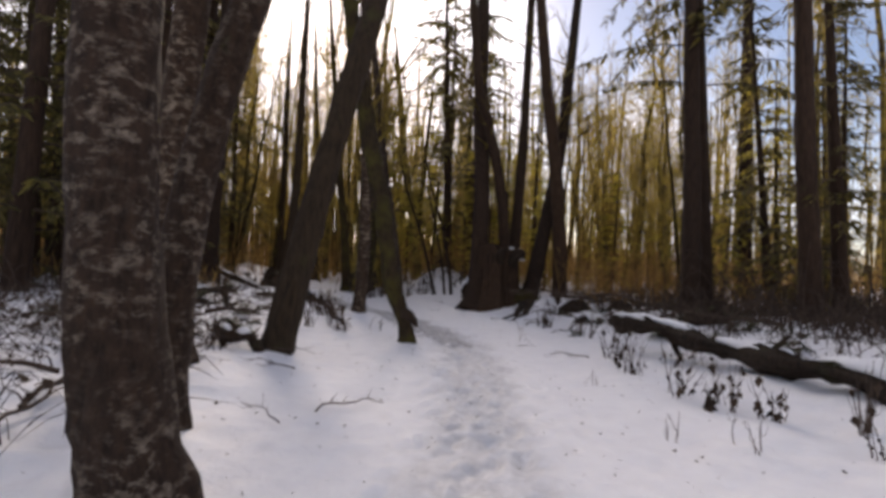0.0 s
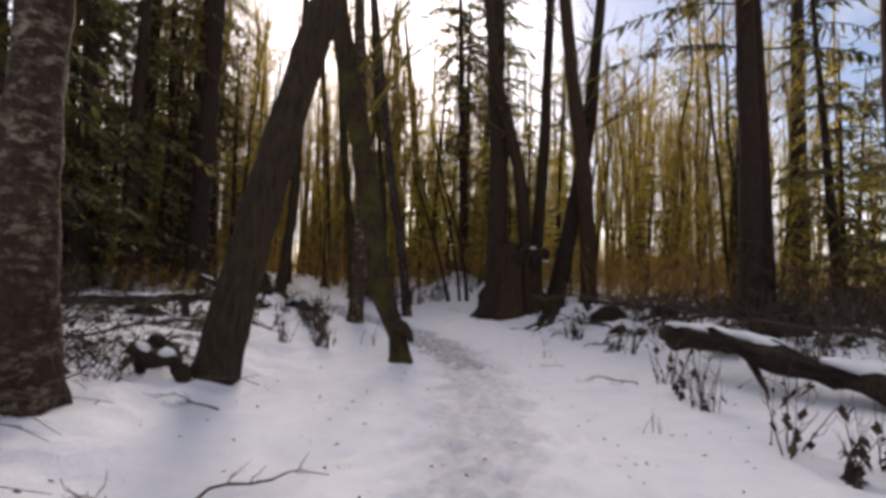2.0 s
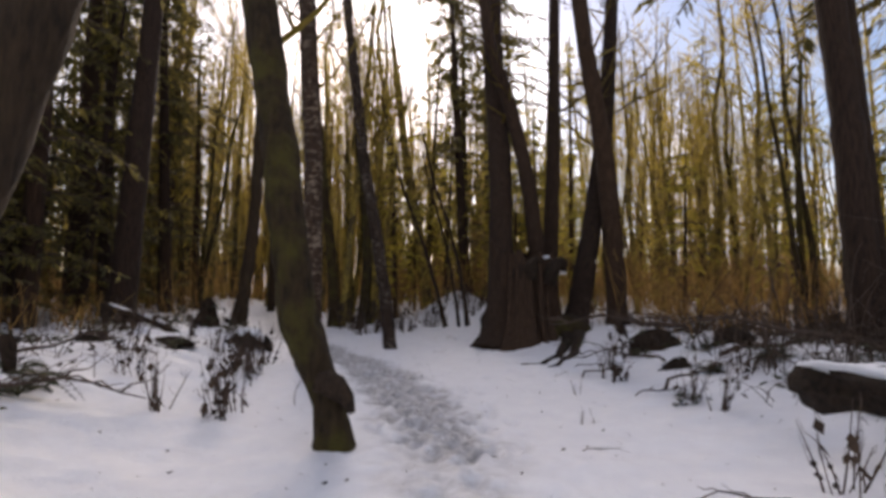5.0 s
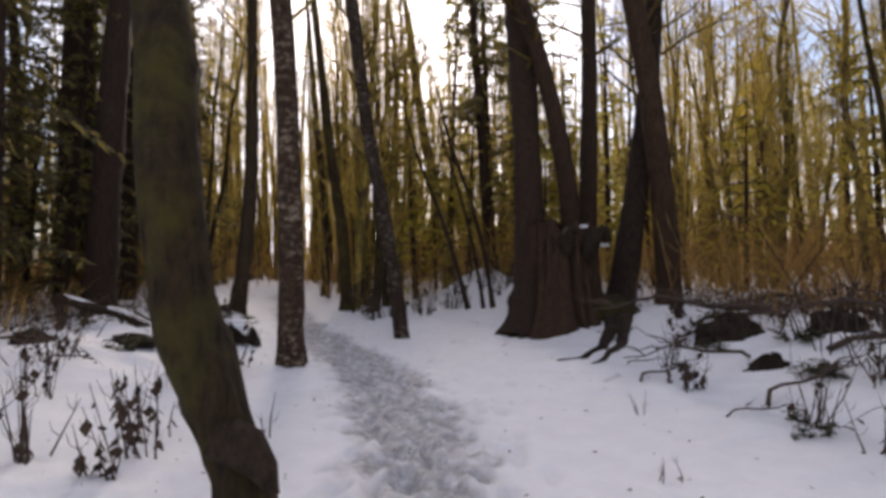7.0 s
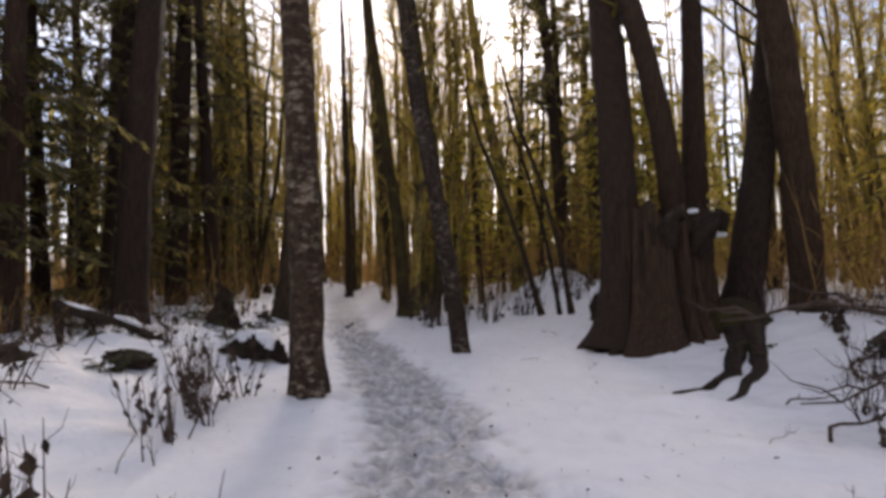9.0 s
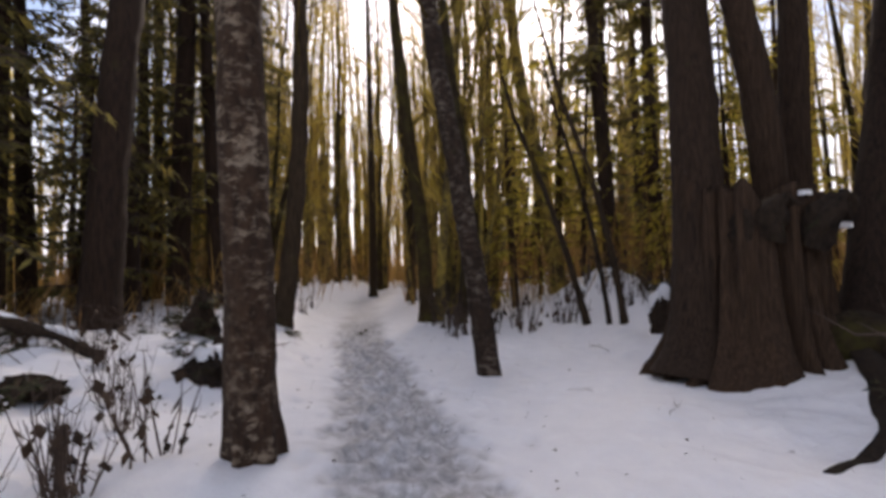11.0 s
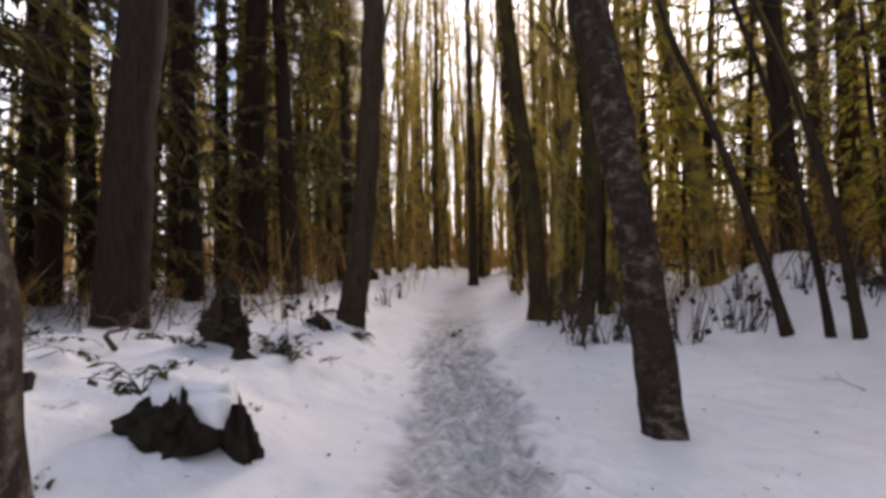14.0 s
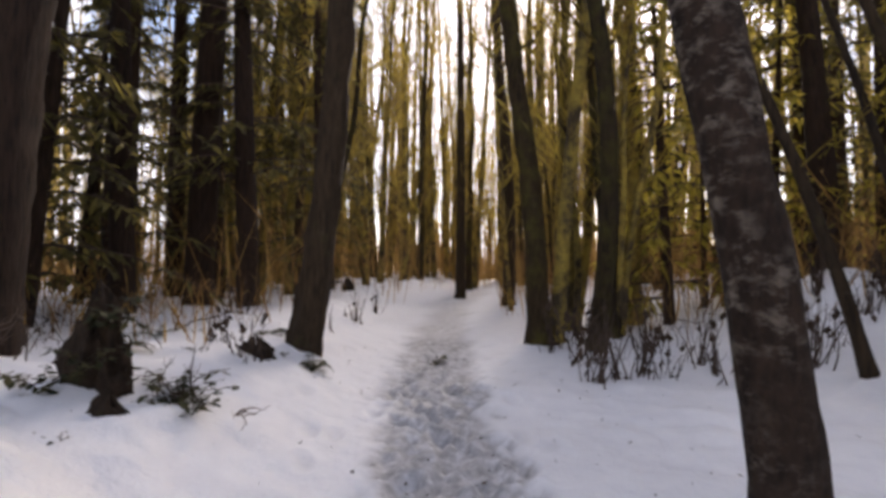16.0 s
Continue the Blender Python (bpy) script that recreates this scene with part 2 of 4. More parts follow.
# ---------------------------------------------------------------- lie of the land
TRAIL_Y = np.array([-60, 0, 4, 6.8, 9, 11.2, 12.2, 13.6, 15.5, 16.4, 17.8, 19.2, 20.4, 22.4, 24.6, 28.2, 34.3, 40.7, 60, 120])
TRAIL_X = np.array([-6, 0.1, 0.35, 0.6, 0.65, 0.5, 0.15, -0.2, -0.85, -1.3, -2.0, -2.8, -3.4, -4.6, -5.8, -7.6, -10.3, -12.4, -20, -45])


def smooth01(v):
    v = np.clip(v, 0, 1)
    return v * v * (3 - 2 * v)


def land(x, y):
    """Height of the snow, without small relief."""
    x, y = np.asarray(x, float), np.asarray(y, float)
    d = x - np.interp(y, TRAIL_Y, TRAIL_X)
    near, wide = np.interp(y, [12, 22], [1.9, 0.75]), np.interp(y, [12, 22], [5.0, 2.2])
    z = 0.62 * smooth01((-d - near) / wide) * smooth01((y + 4) / 12)
    z = z + 0.6 * smooth01((d - np.interp(y, [13, 19], [2.9, 4.3])) / 4.0) * smooth01((y - 1) / 9)
    z = z + 0.034 * np.clip(y - 22, 0, 32)
    z = z + 0.16 * np.exp(-(((x + 2.6) / 0.8) ** 2 + ((y - 16.1) / 1.0) ** 2))
    z = z + 0.24 * np.exp(-(((x + 4.8) / 0.75) ** 2 + ((y - 18.5) / 0.5) ** 2))
    z = z + 0.86 * np.exp(-(((x + 0.1) / 1.25) ** 2 + ((y - 28.8) / 1.4) ** 2))
    return z


def bumpy(x, y):
    d = x - float(np.interp(y, TRAIL_Y, TRAIL_X))
    off = min(max((abs(d) - 1.1) / 1.8, 0.0), 1.0)
    p = Vector((x, y, 0))
    z = 0.05 * noise.noise(p * 0.7) + 0.02 * noise.noise(p * 2.1)
    lumps = noise.noise(p * 1.15 + Vector((7, 3, 0))) * 0.6 + noise.noise(p * 2.7) * 0.4
    z += off * ((0.13 + 0.09 * min(max((y - 14) / 3, 0), 1)) if d < 0 else 0.10) * max(lumps + 0.15, -0.1)
    return z + 0.008 * noise.noise(p * 6.0)


def ground_z(x, y):
    return float(land(x, y)) + bumpy(x, y)


def axis_steps(lo, hi, fine, a, b):
    mid = list(np.arange(a, b, fine))
    left, s, p = [], fine, a
    while p > lo:
        s *= 1.07
        p -= s
        left.append(p)
    right, s, p = [], fine, mid[-1]
    while p < hi:
        s *= 1.07
        p += s
        right.append(p)
    return np.array(left[::-1] + mid + right)


def build_ground():
    xs = axis_steps(-260, 260, 0.05, -5.6, 2.6)
    ys = axis_steps(-200, 420, 0.05, 2.6, 23.5)
    gx, gy = np.meshgrid(xs, ys)
    z = land(gx, gy)
    z = z + np.array([bumpy(a, b) if abs(a) < 40 and -20 < b < 70 else 0.0 for a, b in zip(gx.ravel(), gy.ravel())]).reshape(gx.shape)
    d = gx - np.interp(gy, TRAIL_Y, TRAIL_X)
    edge = np.array([noise.noise(Vector((a * 2.2, b * 2.2, 4))) + 0.6 * noise.noise(Vector((a * 6, b * 6, 9)))
                     if abs(a) < 20 and -5 < b < 60 else 0.0 for a, b in zip(gx.ravel(), gy.ravel())]).reshape(gx.shape)
    wide = np.interp(gy, [0, 10, 12.5, 15, 17, 60], [0.78, 0.70, 0.68, 0.80, 0.88, 0.80])
    worn = smooth01((wide + 0.30 * edge - np.abs(d + 0.05)) / 0.42)
    worn *= np.interp(gy, [-5, 4, 10.5, 12.5, 60], [0.32, 0.34, 0.40, 0.92, 0.9])
    z = z - 0.045 * worn
    rng = random.Random(5)
    tread = np.zeros_like(z)
    for _ in range(1500):
        y = rng.uniform(2.8, 27)
        x = float(np.interp(y, TRAIL_Y, TRAIL_X)) + rng.gauss(0, 0.36 if rng.random() < 0.86 else 0.8)
        heading = math.atan2(float(np.interp(y + 1, TRAIL_Y, TRAIL_X) - np.interp(y - 1, TRAIL_Y, TRAIL_X)), 2) + rng.gauss(0, 0.25)
        deep = rng.uniform(0.018, 0.05) * (0.45 if y < 11 else 1.0)
        i0, i1 = np.searchsorted(ys, [y - 0.35, y + 0.35])
        j0, j1 = np.searchsorted(xs, [x - 0.35, x + 0.35])
        if i1 <= i0 or j1 <= j0:
            continue
        dx, dy = gx[i0:i1, j0:j1] - x, gy[i0:i1, j0:j1] - y
        u = dx * math.cos(heading) - dy * math.sin(heading)
        v = dx * math.sin(heading) + dy * math.cos(heading)
        r = (u / 0.075) ** 2 + (v / 0.16) ** 2
        z[i0:i1, j0:j1] -= deep * np.exp(-r ** 1.5) - 0.35 * deep * np.exp(-((np.sqrt(r) - 1.55) / 0.4) ** 2)
        tread[i0:i1, j0:j1] = np.maximum(tread[i0:i1, j0:j1], (0.35 if y < 11 else 0.8) * np.exp(-r ** 1.5))
    worn = np.clip(worn * 0.85 + tread * (0.25 + worn), 0, 1)
    b = Build()
    k, w = len(ys), len(xs)
    i, j = np.meshgrid(np.arange(k - 1), np.arange(w - 1), indexing="ij")
    b.add(np.stack([gx, gy, z], -1).reshape(-1, 3),
          np.stack([i * w + j, i * w + j + 1, (i + 1) * w + j + 1, (i + 1) * w + j], -1).reshape(-1, 4))
    ob = new("ground", b.mesh("ground", SNOW))
    at = ob.data.attributes.new("trodden", "FLOAT", "POINT")
    at.data.foreach_set("value", worn.astype(np.float32).ravel())
    tagged(ob, "snow-covered forest floor with a trodden grey slushy footpath", "ground", kind="structure")


build_ground()


# ---------------------------------------------------------------- trees
def limb(b, rng, start, way, length, radius, depth, sides=5, rise=0.5, steps=5):
    """A branch that bends upward, with smaller ones on it."""
    way = np.asarray(way, float) / np.linalg.norm(way)
    pts, p = [np.asarray(start, float)], np.asarray(start, float)
    bend = np.array([rng.gauss(0, 0.16), rng.gauss(0, 0.16), rise * 0.28])
    for _ in range(steps):
        way = way + bend / steps * 1.6 + np.array([rng.gauss(0, 0.09) for _ in range(3)])
        way /= np.linalg.norm(way)
        p = p + way * length / steps
        pts.append(p)
    b.tube(pts, np.linspace(radius, radius * 0.25, steps + 1), sides)
    if depth:
        for _ in range(rng.randint(3, 5)):
            k = rng.randint(1, steps - 1)
            c, s = spin(rng)
            side = np.array([c, s, rng.uniform(-0.1, 0.8)])
            go = way * 0.7 + side * 0.75
            limb(b, rng, pts[k], go, length * rng.uniform(0.35, 0.6), max(radius * 0.45, 0.006), depth - 1, 3, rise, 3)


def trunk_shape(z, sides, flare, lobes, seed):
    a = np.linspace(0, 2 * np.pi, sides, endpoint=False)
    f = np.exp(-np.clip(z, 0, None) / 0.28)[:, None]
    return 1 + flare * f * (0.55 + 0.45 * np.cos(lobes * a + seed)[None])


def key_tree(name, row, radius, height, mat, label, category="tree", flare=0.35, top=0.45, z_lim=6.0, first_limb=5.0, limbs=10,
             sides=26, twig=None, wobble=0.15, sink=0.35, seed=1):
    """A tree whose trunk follows a fitted bow."""
    x, y, z0, a, b_, c, e = row
    root = ground_z(x, y)
    t = thing(name, (x, y, root), label, category, "trees along the footpath")

    def at(z):
        s = min(z, z_lim)
        over = z - s
        return np.array([a * s + c * s * s + (a + 2 * c * s) * 0.6 * over, b_ * s + e * s * s + (b_ + 2 * e * s) * 0.6 * over, z])

    rng = random.Random(seed)
    zs = np.concatenate([[-sink, -0.1], np.linspace(0.05, 1.0, 9), np.linspace(1.25, 8.0, 28), np.linspace(8.8, height, 14)])
    pts = np.array([at(z) for z in zs])
    rad = radius * (1 - (1 - top) * np.clip(zs, 0, None) / height) * (1 - 0.55 * smooth01((zs - height * 0.7) / (height * 0.3)))
    wr = Build()
    wr.tube(pts, rad, sides, wobble, seed * 3.7, trunk_shape(zs, sides, flare, 4 + seed % 3, seed))
    part("trunk", wr, mat, t)
    crown = Build()
    for k in range(limbs):
        z = rng.uniform(first_limb, height * 0.92)
        cc, ss = spin(rng)
        r = np.interp(z, zs, rad)
        limb(crown, rng, at(z), (cc, ss, rng.uniform(0.5, 1.3)), rng.uniform(1.6, 3.6), r * rng.uniform(0.14, 0.26), 2)
    if limbs:
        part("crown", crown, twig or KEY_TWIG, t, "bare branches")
    return t, at


ALDER = "alder with dark bark mottled by pale lichen"
key_tree("alder_tree", (-1.88, 3.41, 0, -0.200, -0.016, 0.0311, 0.0039), 0.29, 17, BARK_ALDER, ALDER + ", by the path", seed=1, flare=0.3, z_lim=4)
key_tree("alder_tree", (-2.40, 4.70, 0, -0.02, -0.03, 0.048, -0.004), 0.18, 15, BARK_ALDER, "alder with mottled bark bending over the path", seed=2, z_lim=4.5)
key_tree("alder_tree", (-3.43, 6.81, 0, -0.109, 0.011, 0.0213, -0.0007), 0.25, 17, BARK_ALDER, ALDER + ", in the snow", seed=3, z_lim=5)
key_tree("leaning_tree", (-2.66, 8.66, 0, 0.179, 0.069, -0.0002, 0.0209), 0.262, 16, BARK_DARK, "dark mossy tree trunk leaning over the snowy bank", seed=4, flare=0.25, z_lim=7)
key_tree("alder_tree", (-2.53, 16.11, 0, 0.093, -0.153, -0.0165, 0.0197), 0.192, 18, BARK_ALDER, ALDER + ", by the path", seed=5, flare=0.4, z_lim=6)
key_tree("leaning_tree", (-1.63, 20.51, 0, -0.078, -0.14, -0.0165, 0.036), 0.170, 15, BARK_ALDER, "lichen-spotted alder leaning over the footpath", seed=6, flare=0.2, z_lim=5, top=0.7)
key_tree("mossy_tree", (-7.03, 23.0, 0.55, 0.129, 0.07, -0.0104, -0.005), 0.22, 16, BARK_DARK, "dark trunk with burls standing in snow", seed=7, z_lim=6, wobble=0.22)
key_tree("mossy_tree", (-5.02, 27.3, 0, -0.02, 0.05, -0.0165, 0), 0.225, 17, BARK_STUB, "mossy trunk beside the path", seed=8, z_lim=5)
key_tree("mossy_tree", (-4.75, 27.6, 0.1, 0.06, 0, 0.006, 0), 0.15, 16, BARK_MOSS_LIT, "second mossy stem beside the path", seed=28, z_lim=6)
key_tree("mossy_tree", (-3.88, 26.9, 0, 0.195, -0.10, -0.0275, -0.003), 0.17, 16, BARK_STUB, "mossy trunk with a warm sunlit side", seed=9, z_lim=6)
key_tree("mossy_tree", (-8.52, 35.1, 0, 0.06, -0.06, -0.0095, 0), 0.23, 18, BARK_DARK, "mossy trunk where the path narrows", seed=10, z_lim=8)
key_tree("mossy_tree", (-11.83, 38.06, 0, 0.012, 0, -0.0015, 0), 0.22, 20, BARK_DARK, "straight bare tree at the far end of the path", seed=11, z_lim=9)
key_tree("conifer_trunk_tree", (-9.09, 20.16, 0, 0.043, 0.007, -0.0072, 0.0123), 0.36, 24, BARK_CONIFER, "big dark conifer trunk rising from the snowy bank", "conifer", seed=12, z_lim=8, limbs=6, first_limb=9)
key_tree("sapling", (-0.38, 25.2, 0, -0.214, -0.01, -0.0187, 0), 0.085, 7, BARK_DARK, "thin arching sapling in the snow", seed=13, limbs=4, first_limb=2.5, z_lim=5, sides=10)
key_tree("sapling", (0.42, 24.7, 0, -0.086, -0.027, -0.0289, 0), 0.08, 8, BARK_DARK, "thin arching sapling in the snow", seed=14, limbs=4, first_limb=2.5, z_lim=5, sides=10)
key_tree("sapling", (0.12, 24.9, 0, -0.10, 0, -0.022, 0), 0.06, 7, BARK_DARK, "thin straight sapling in the snow", seed=15, limbs=4, first_limb=2.5, z_lim=5, sides=10)


def elbow_tree():
    """The trunk that springs sideways from a broken foot beside the path."""
    x, y = -0.68, 11.12
    t = thing("crooked_tree", (x, y, ground_z(x, y)), "mossy crooked trunk growing sideways from a broken foot", "tree", "trees along the footpath")
    zs = np.concatenate([[-0.3, 0.0], np.linspace(0.1, 1.4, 14), np.linspace(1.6, 8, 26), np.linspace(9, 15, 8)])
    knots = [0, 0.4, 0.8, 1.3, 2, 3, 4.5, 6.5, 15]
    bow = np.interp(zs, knots, [0, -0.07, -0.24, -0.415, -0.52, -0.74, -1.12, -1.58, -2.8])
    back = np.interp(zs, knots, [0, 0, 0.05, 0.03, 0.05, 0.32, 0.74, 0.95, 1.6])
    bow, back = (np.convolve(np.pad(v, 2, "edge"), np.ones(5) / 5, "valid") for v in (bow, back))
    rad = np.interp(zs, [-0.3, 0, 0.4, 0.8, 1.3, 2, 3, 4.5, 6.5, 15], [0.22, 0.185, 0.14, 0.175, 0.185, 0.175, 0.19, 0.20, 0.185, 0.06])
    b = Build()
    b.tube(np.stack([bow, back, zs], -1), rad, 30, 0.2, 5.0, trunk_shape(zs, 30, 0.2, 3, 0.4))
    part("trunk", b, BARK_STUB, t)
    k = Build()
    k.tube([(-0.14, -0.06, 0.62), (0.02, -0.09, 0.56), (0.13, -0.11, 0.45), (0.19, -0.12, 0.33)], [0.14, 0.11, 0.075, 0.03], 14, 0.4, 3)
    part("snag", k, ROTTEN, t, "broken stub of a lost stem")
    rng = random.Random(21)
    c = Build()
    for z in (4.2, 5.0, 6.3, 7.5, 8.6, 9.8, 11, 12.2, 13.4):
        a, s = spin(rng)
        limb(c, rng, (np.interp(z, zs, bow), np.interp(z, zs, back), z), (a, s, rng.uniform(0.5, 1.2)), rng.uniform(1.5, 3.2), 0.05, 2)
    part("crown", c, KEY_TWIG, t, "bare mossy branches")


elbow_tree()


def cedar_stump():
    """A great fluted stump with younger stems growing out of it."""
    cx, cy = 2.03, 20.95
    gz = ground_z(cx, cy) - 0.1
    t = thing("cedar_stump", (cx, cy, gz), "huge fluted red cedar stump with several living stems", "stump")
    na, nz = 180, 30
    b = Build()
    a = np.linspace(0, 2 * np.pi, na, endpoint=False)
    rows = []
    for i in range(nz):
        f = i / (nz - 1)
        z = -0.3 + f * 2.75
        prof = 1.02 + 0.50 * math.exp(-max(z + 0.05, 0) / 0.5) - 0.10 * f
        r = np.empty(na)
        for j in range(na):
            flute = (1 - min(abs(noise.noise(Vector((math.cos(a[j]) * 3.6, math.sin(a[j]) * 3.6, z * 0.10)))) * 2.8, 1)) ** 2 * 0.52
            fine = noise.noise(Vector((math.cos(a[j]) * 13, math.sin(a[j]) * 13, z * 0.3))) * 0.08 - (1 - min(abs(noise.noise(Vector((math.cos(a[j]) * 8, math.sin(a[j]) * 8, 5 + z * 0.15)))) * 4, 1)) * 0.09
            r[j] = prof - flute * (1.1 - 0.25 * f) + fine + 0.03 * noise.noise(Vector((a[j] * 9, z * 4, 2)))
        jag = 0.24 * f ** 4 * np.array([noise.noise(Vector((math.cos(v) * 3.6, math.sin(v) * 3.6, 8))) for v in a])
        jag += f ** 6 * 0.35 * np.clip(np.cos(a - 2.9), 0, 1)
        rows.append(np.stack([r * np.cos(a) * 1.03, r * np.sin(a) * 0.82, z + jag * 1.2], -1))
    for f in (0.80, 0.5, 0.2):
        last = rows[nz - 1]
        rows.append(last * np.array([f, f, 1]) - np.array([0, 0, 0.28 + (0.8 - f) * 0.5]))
    k = len(rows)
    i, j = np.meshgrid(np.arange(k - 1), np.arange(na), indexing="ij")
    j2 = (j + 1) % na
    b.add(np.vstack(rows), np.stack([i * na + j, i * na + j2, (i + 1) * na + j2, (i + 1) * na + j], -1).reshape(-1, 4))
    part("stump_body", b, BARK_CEDAR, t, "weathered fluted red-brown stump wood")
    stems = [  # foot, lean, bow, radius, height
        ((-0.70, -0.31, 0.0), (0.055, 0.065), (-0.0075, 0.008), 0.37, 25),
        ((0.48, 0.55, 0.6), (0.02, -0.1), (-0.024, 0.0), 0.25, 18),
        ((0.73, 0.85, 0.6), (0.093, 0.058), (-0.004, 0.0036), 0.24, 22),
        ((1.34, 0.36, -0.2), (0.264, 0.255), (-0.0066, -0.003), 0.33, 20),
    ]
    for n, ((x, y, z0), (lx, ly), (bx, by), r, h) in enumerate(stems):
        s = np.concatenate([np.linspace(0, 2, 10), np.linspace(2.4, 9, 24), np.linspace(10, h, 10)])
        o = np.minimum(s, 8)
        px = x + lx * o + bx * o * o + (lx + bx * 10) * 0.5 * (s - o)
        py = y + ly * o + by * o * o + (ly + by * 10) * 0.5 * (s - o)
        q = Build()
        rr = r * (1.0 - 0.6 * s / h) * (1 + (0.75 if n == 0 else 0.35) * np.exp(-s / (0.42 if n == 0 else 0.9)))
        q.tube(np.stack([px, py, z0 + s], -1), rr, 24, 0.10, n * 5 + 2.0)
        stem = part("stem", q, BARK_CEDAR if n < 3 else BARK_CONIFER, t)
        rng = random.Random(60 + n)
        c = Build()
        for _ in range(9):
            k = rng.randint(22, len(s) - 2)
            u, v = spin(rng)
            limb(c, rng, (px[k], py[k], z0 + s[k]), (u, v, rng.uniform(0.2, 1.1)), rng.uniform(1.5, 3.4), rr[k] * 0.18, 2)
        part("crown", c, KEY_TWIG, stem, "mossy bare branches")
    for pts, r0 in (([(0.62, -0.5, 1.7), (0.80, -0.62, 2.15), (0.92, -0.62, 2.34), (1.03, -0.5, 2.27), (1.08, -0.42, 2.02)], 0.17),
                    ([(0.10, -0.62, 1.8), (0.16, -0.70, 2.2), (0.30, -0.68, 2.36), (0.44, -0.60, 2.24)], 0.15),
                    ([(-0.2, -0.55, 1.7), (-0.16, -0.66, 2.1), (-0.05, -0.62, 2.3), (0.06, -0.5, 2.26)], 0.13)):
        q = Build()
        k = np.linspace(0, len(pts) - 1, 14)
        line = np.array([[np.interp(v, range(len(pts)), [p[c] for p in pts]) for c in range(3)] for v in k])
        q.tube(line, r0 * (0.95 + 0.3 * np.sin(k * 2.4)) * np.linspace(1.1, 0.35, 14), 16, 0.8, pts[0][0] * 7 + 3)
        part("burl", q, ROTTEN, t, "dark knotted burl on the stump's rim")
    for pts in ([(1.2, -0.35, 0.16), (0.9, -1.6, 0.1), (0.4, -2.8, 0.14), (-0.42, -3.85, 0.03)],
                [(1.4, -0.35, 0.16), (1.15, -1.7, 0.1), (0.7, -3.0, 0.2), (0.08, -4.1, 0.05)],
                ):
        q = Build()
        k = np.linspace(0, len(pts) - 1, 12)
        line = np.array([[np.interp(v, range(len(pts)), [p[c] for p in pts]) + (0.025 * math.sin(v * 5 + pts[0][0] * 9) if c == 0 else 0) for c in range(3)] for v in k])
        for p in line[1:]:
            p[2] = ground_z(cx + p[0], cy + p[1]) - gz - 0.03
        q.tube(line, np.linspace(0.19, 0.045, 12), 12, 0.45, pts[0][0])
        part("root", q, ROTTEN, t, "dark root running out over the snow")
    q = Build()
    dome(q, (1.12, -0.05, 0.0), 0.85, 0.62, 0.85, 31, 8, 30, 0.3)
    part("root_swelling", q, BARK_STUB, t, "mossy swelling where roots and stem meet")
    for (x, y, z, r) in ((-0.12, -0.60, 1.98, 0.15), (0.32, -0.50, 2.26, 0.13), (0.98, -0.25, 1.98, 0.16), (0.6, -0.4, 2.42, 0.08)):
        q = Build()
        dome(q, (x, y, z), r * 1.15, r * 0.8, r * 0.38, int(r * 100), 6, 18, 0.04)
        part("snow_patch", q, SNOW, t, "patch of old snow")


def dome(b, c, rx, ry, h, seed, rings=6, sides=18, skirt=0.12):
    """An uneven heap: a cap of snow or a clod."""
    a = np.linspace(0, 2 * np.pi, sides, endpoint=False)
    rows = []
    for i in range(rings + 1):
        f = i / rings
        rr = math.cos(f * math.pi / 2) ** 0.8 if i < rings else 0.02
        wob = np.array([1 + 0.28 * noise.noise(Vector((math.cos(v) * 1.3, math.sin(v) * 1.3, seed + f))) for v in a])
        rows.append(np.stack([c[0] + rx * rr * wob * np.cos(a), c[1] + ry * rr * wob * np.sin(a),
                              c[2] - skirt * (i == 0) + h * math.sin(f * math.pi / 2) * (0.85 + 0.15 * wob)], -1))
    k = len(rows)
    i, j = np.meshgrid(np.arange(k - 1), np.arange(sides), indexing="ij")
    j2 = (j + 1) % sides
    b.add(np.vstack(rows), np.stack([i * sides + j, i * sides + j2, (i + 1) * sides + j2, (i + 1) * sides + j], -1).reshape(-1, 4))


cedar_stump()
key_tree("cedar_tree", (4.9, 22.06, 0.8, -0.03, -0.12, -0.011, 0), 0.30, 20, BARK_CEDAR, "reddish cedar trunk leaning toward the great stump", "tree", seed=16, z_lim=8)
key_tree("conifer_trunk_tree", (7.2, 15.33, 0, 0.042, 0.065, -0.0017, 0.0059), 0.275, 22, BARK_CONIFER, "dark conifer trunk with ragged hanging boughs", "conifer", seed=17, limbs=5)
key_tree("conifer_trunk_tree", (14.6, 25.5, 0.6, -0.01, 0, 0, 0), 0.36, 24, BARK_CONIFER, "dark straight conifer trunk", "conifer", seed=18, limbs=5)
key_tree("conifer_trunk_tree", (9.6, 13.7, 0.6, -0.05, 0, 0, 0), 0.27, 22, BARK_CONIFER, "dark straight conifer trunk", "conifer", seed=19, limbs=5)
key_tree("conifer_trunk_tree", (-14.0, 24.5, 0.7, 0.03, 0, 0, 0), 0.33, 24, BARK_CONIFER, "conifer trunk with a reddish sunlit flank", "conifer", seed=20, limbs=4, first_limb=9)
KEY = [(-2, 3.4), (-2.4, 4.7), (-3.1, 6.5), (-2.7, 9), (-2.6, 16.2), (-1.6, 20.5), (-7, 23), (-5, 27.2), (-4, 27.5), (-8.6, 34.5),
       (-11.8, 38), (-9.35, 20.3), (0, 24.6), (-0.7, 11.3), (1.95, 20.9), (5, 22), (7.2, 15.33), (14.6, 25.5), (9.6, 13.7), (-14, 24.5)]


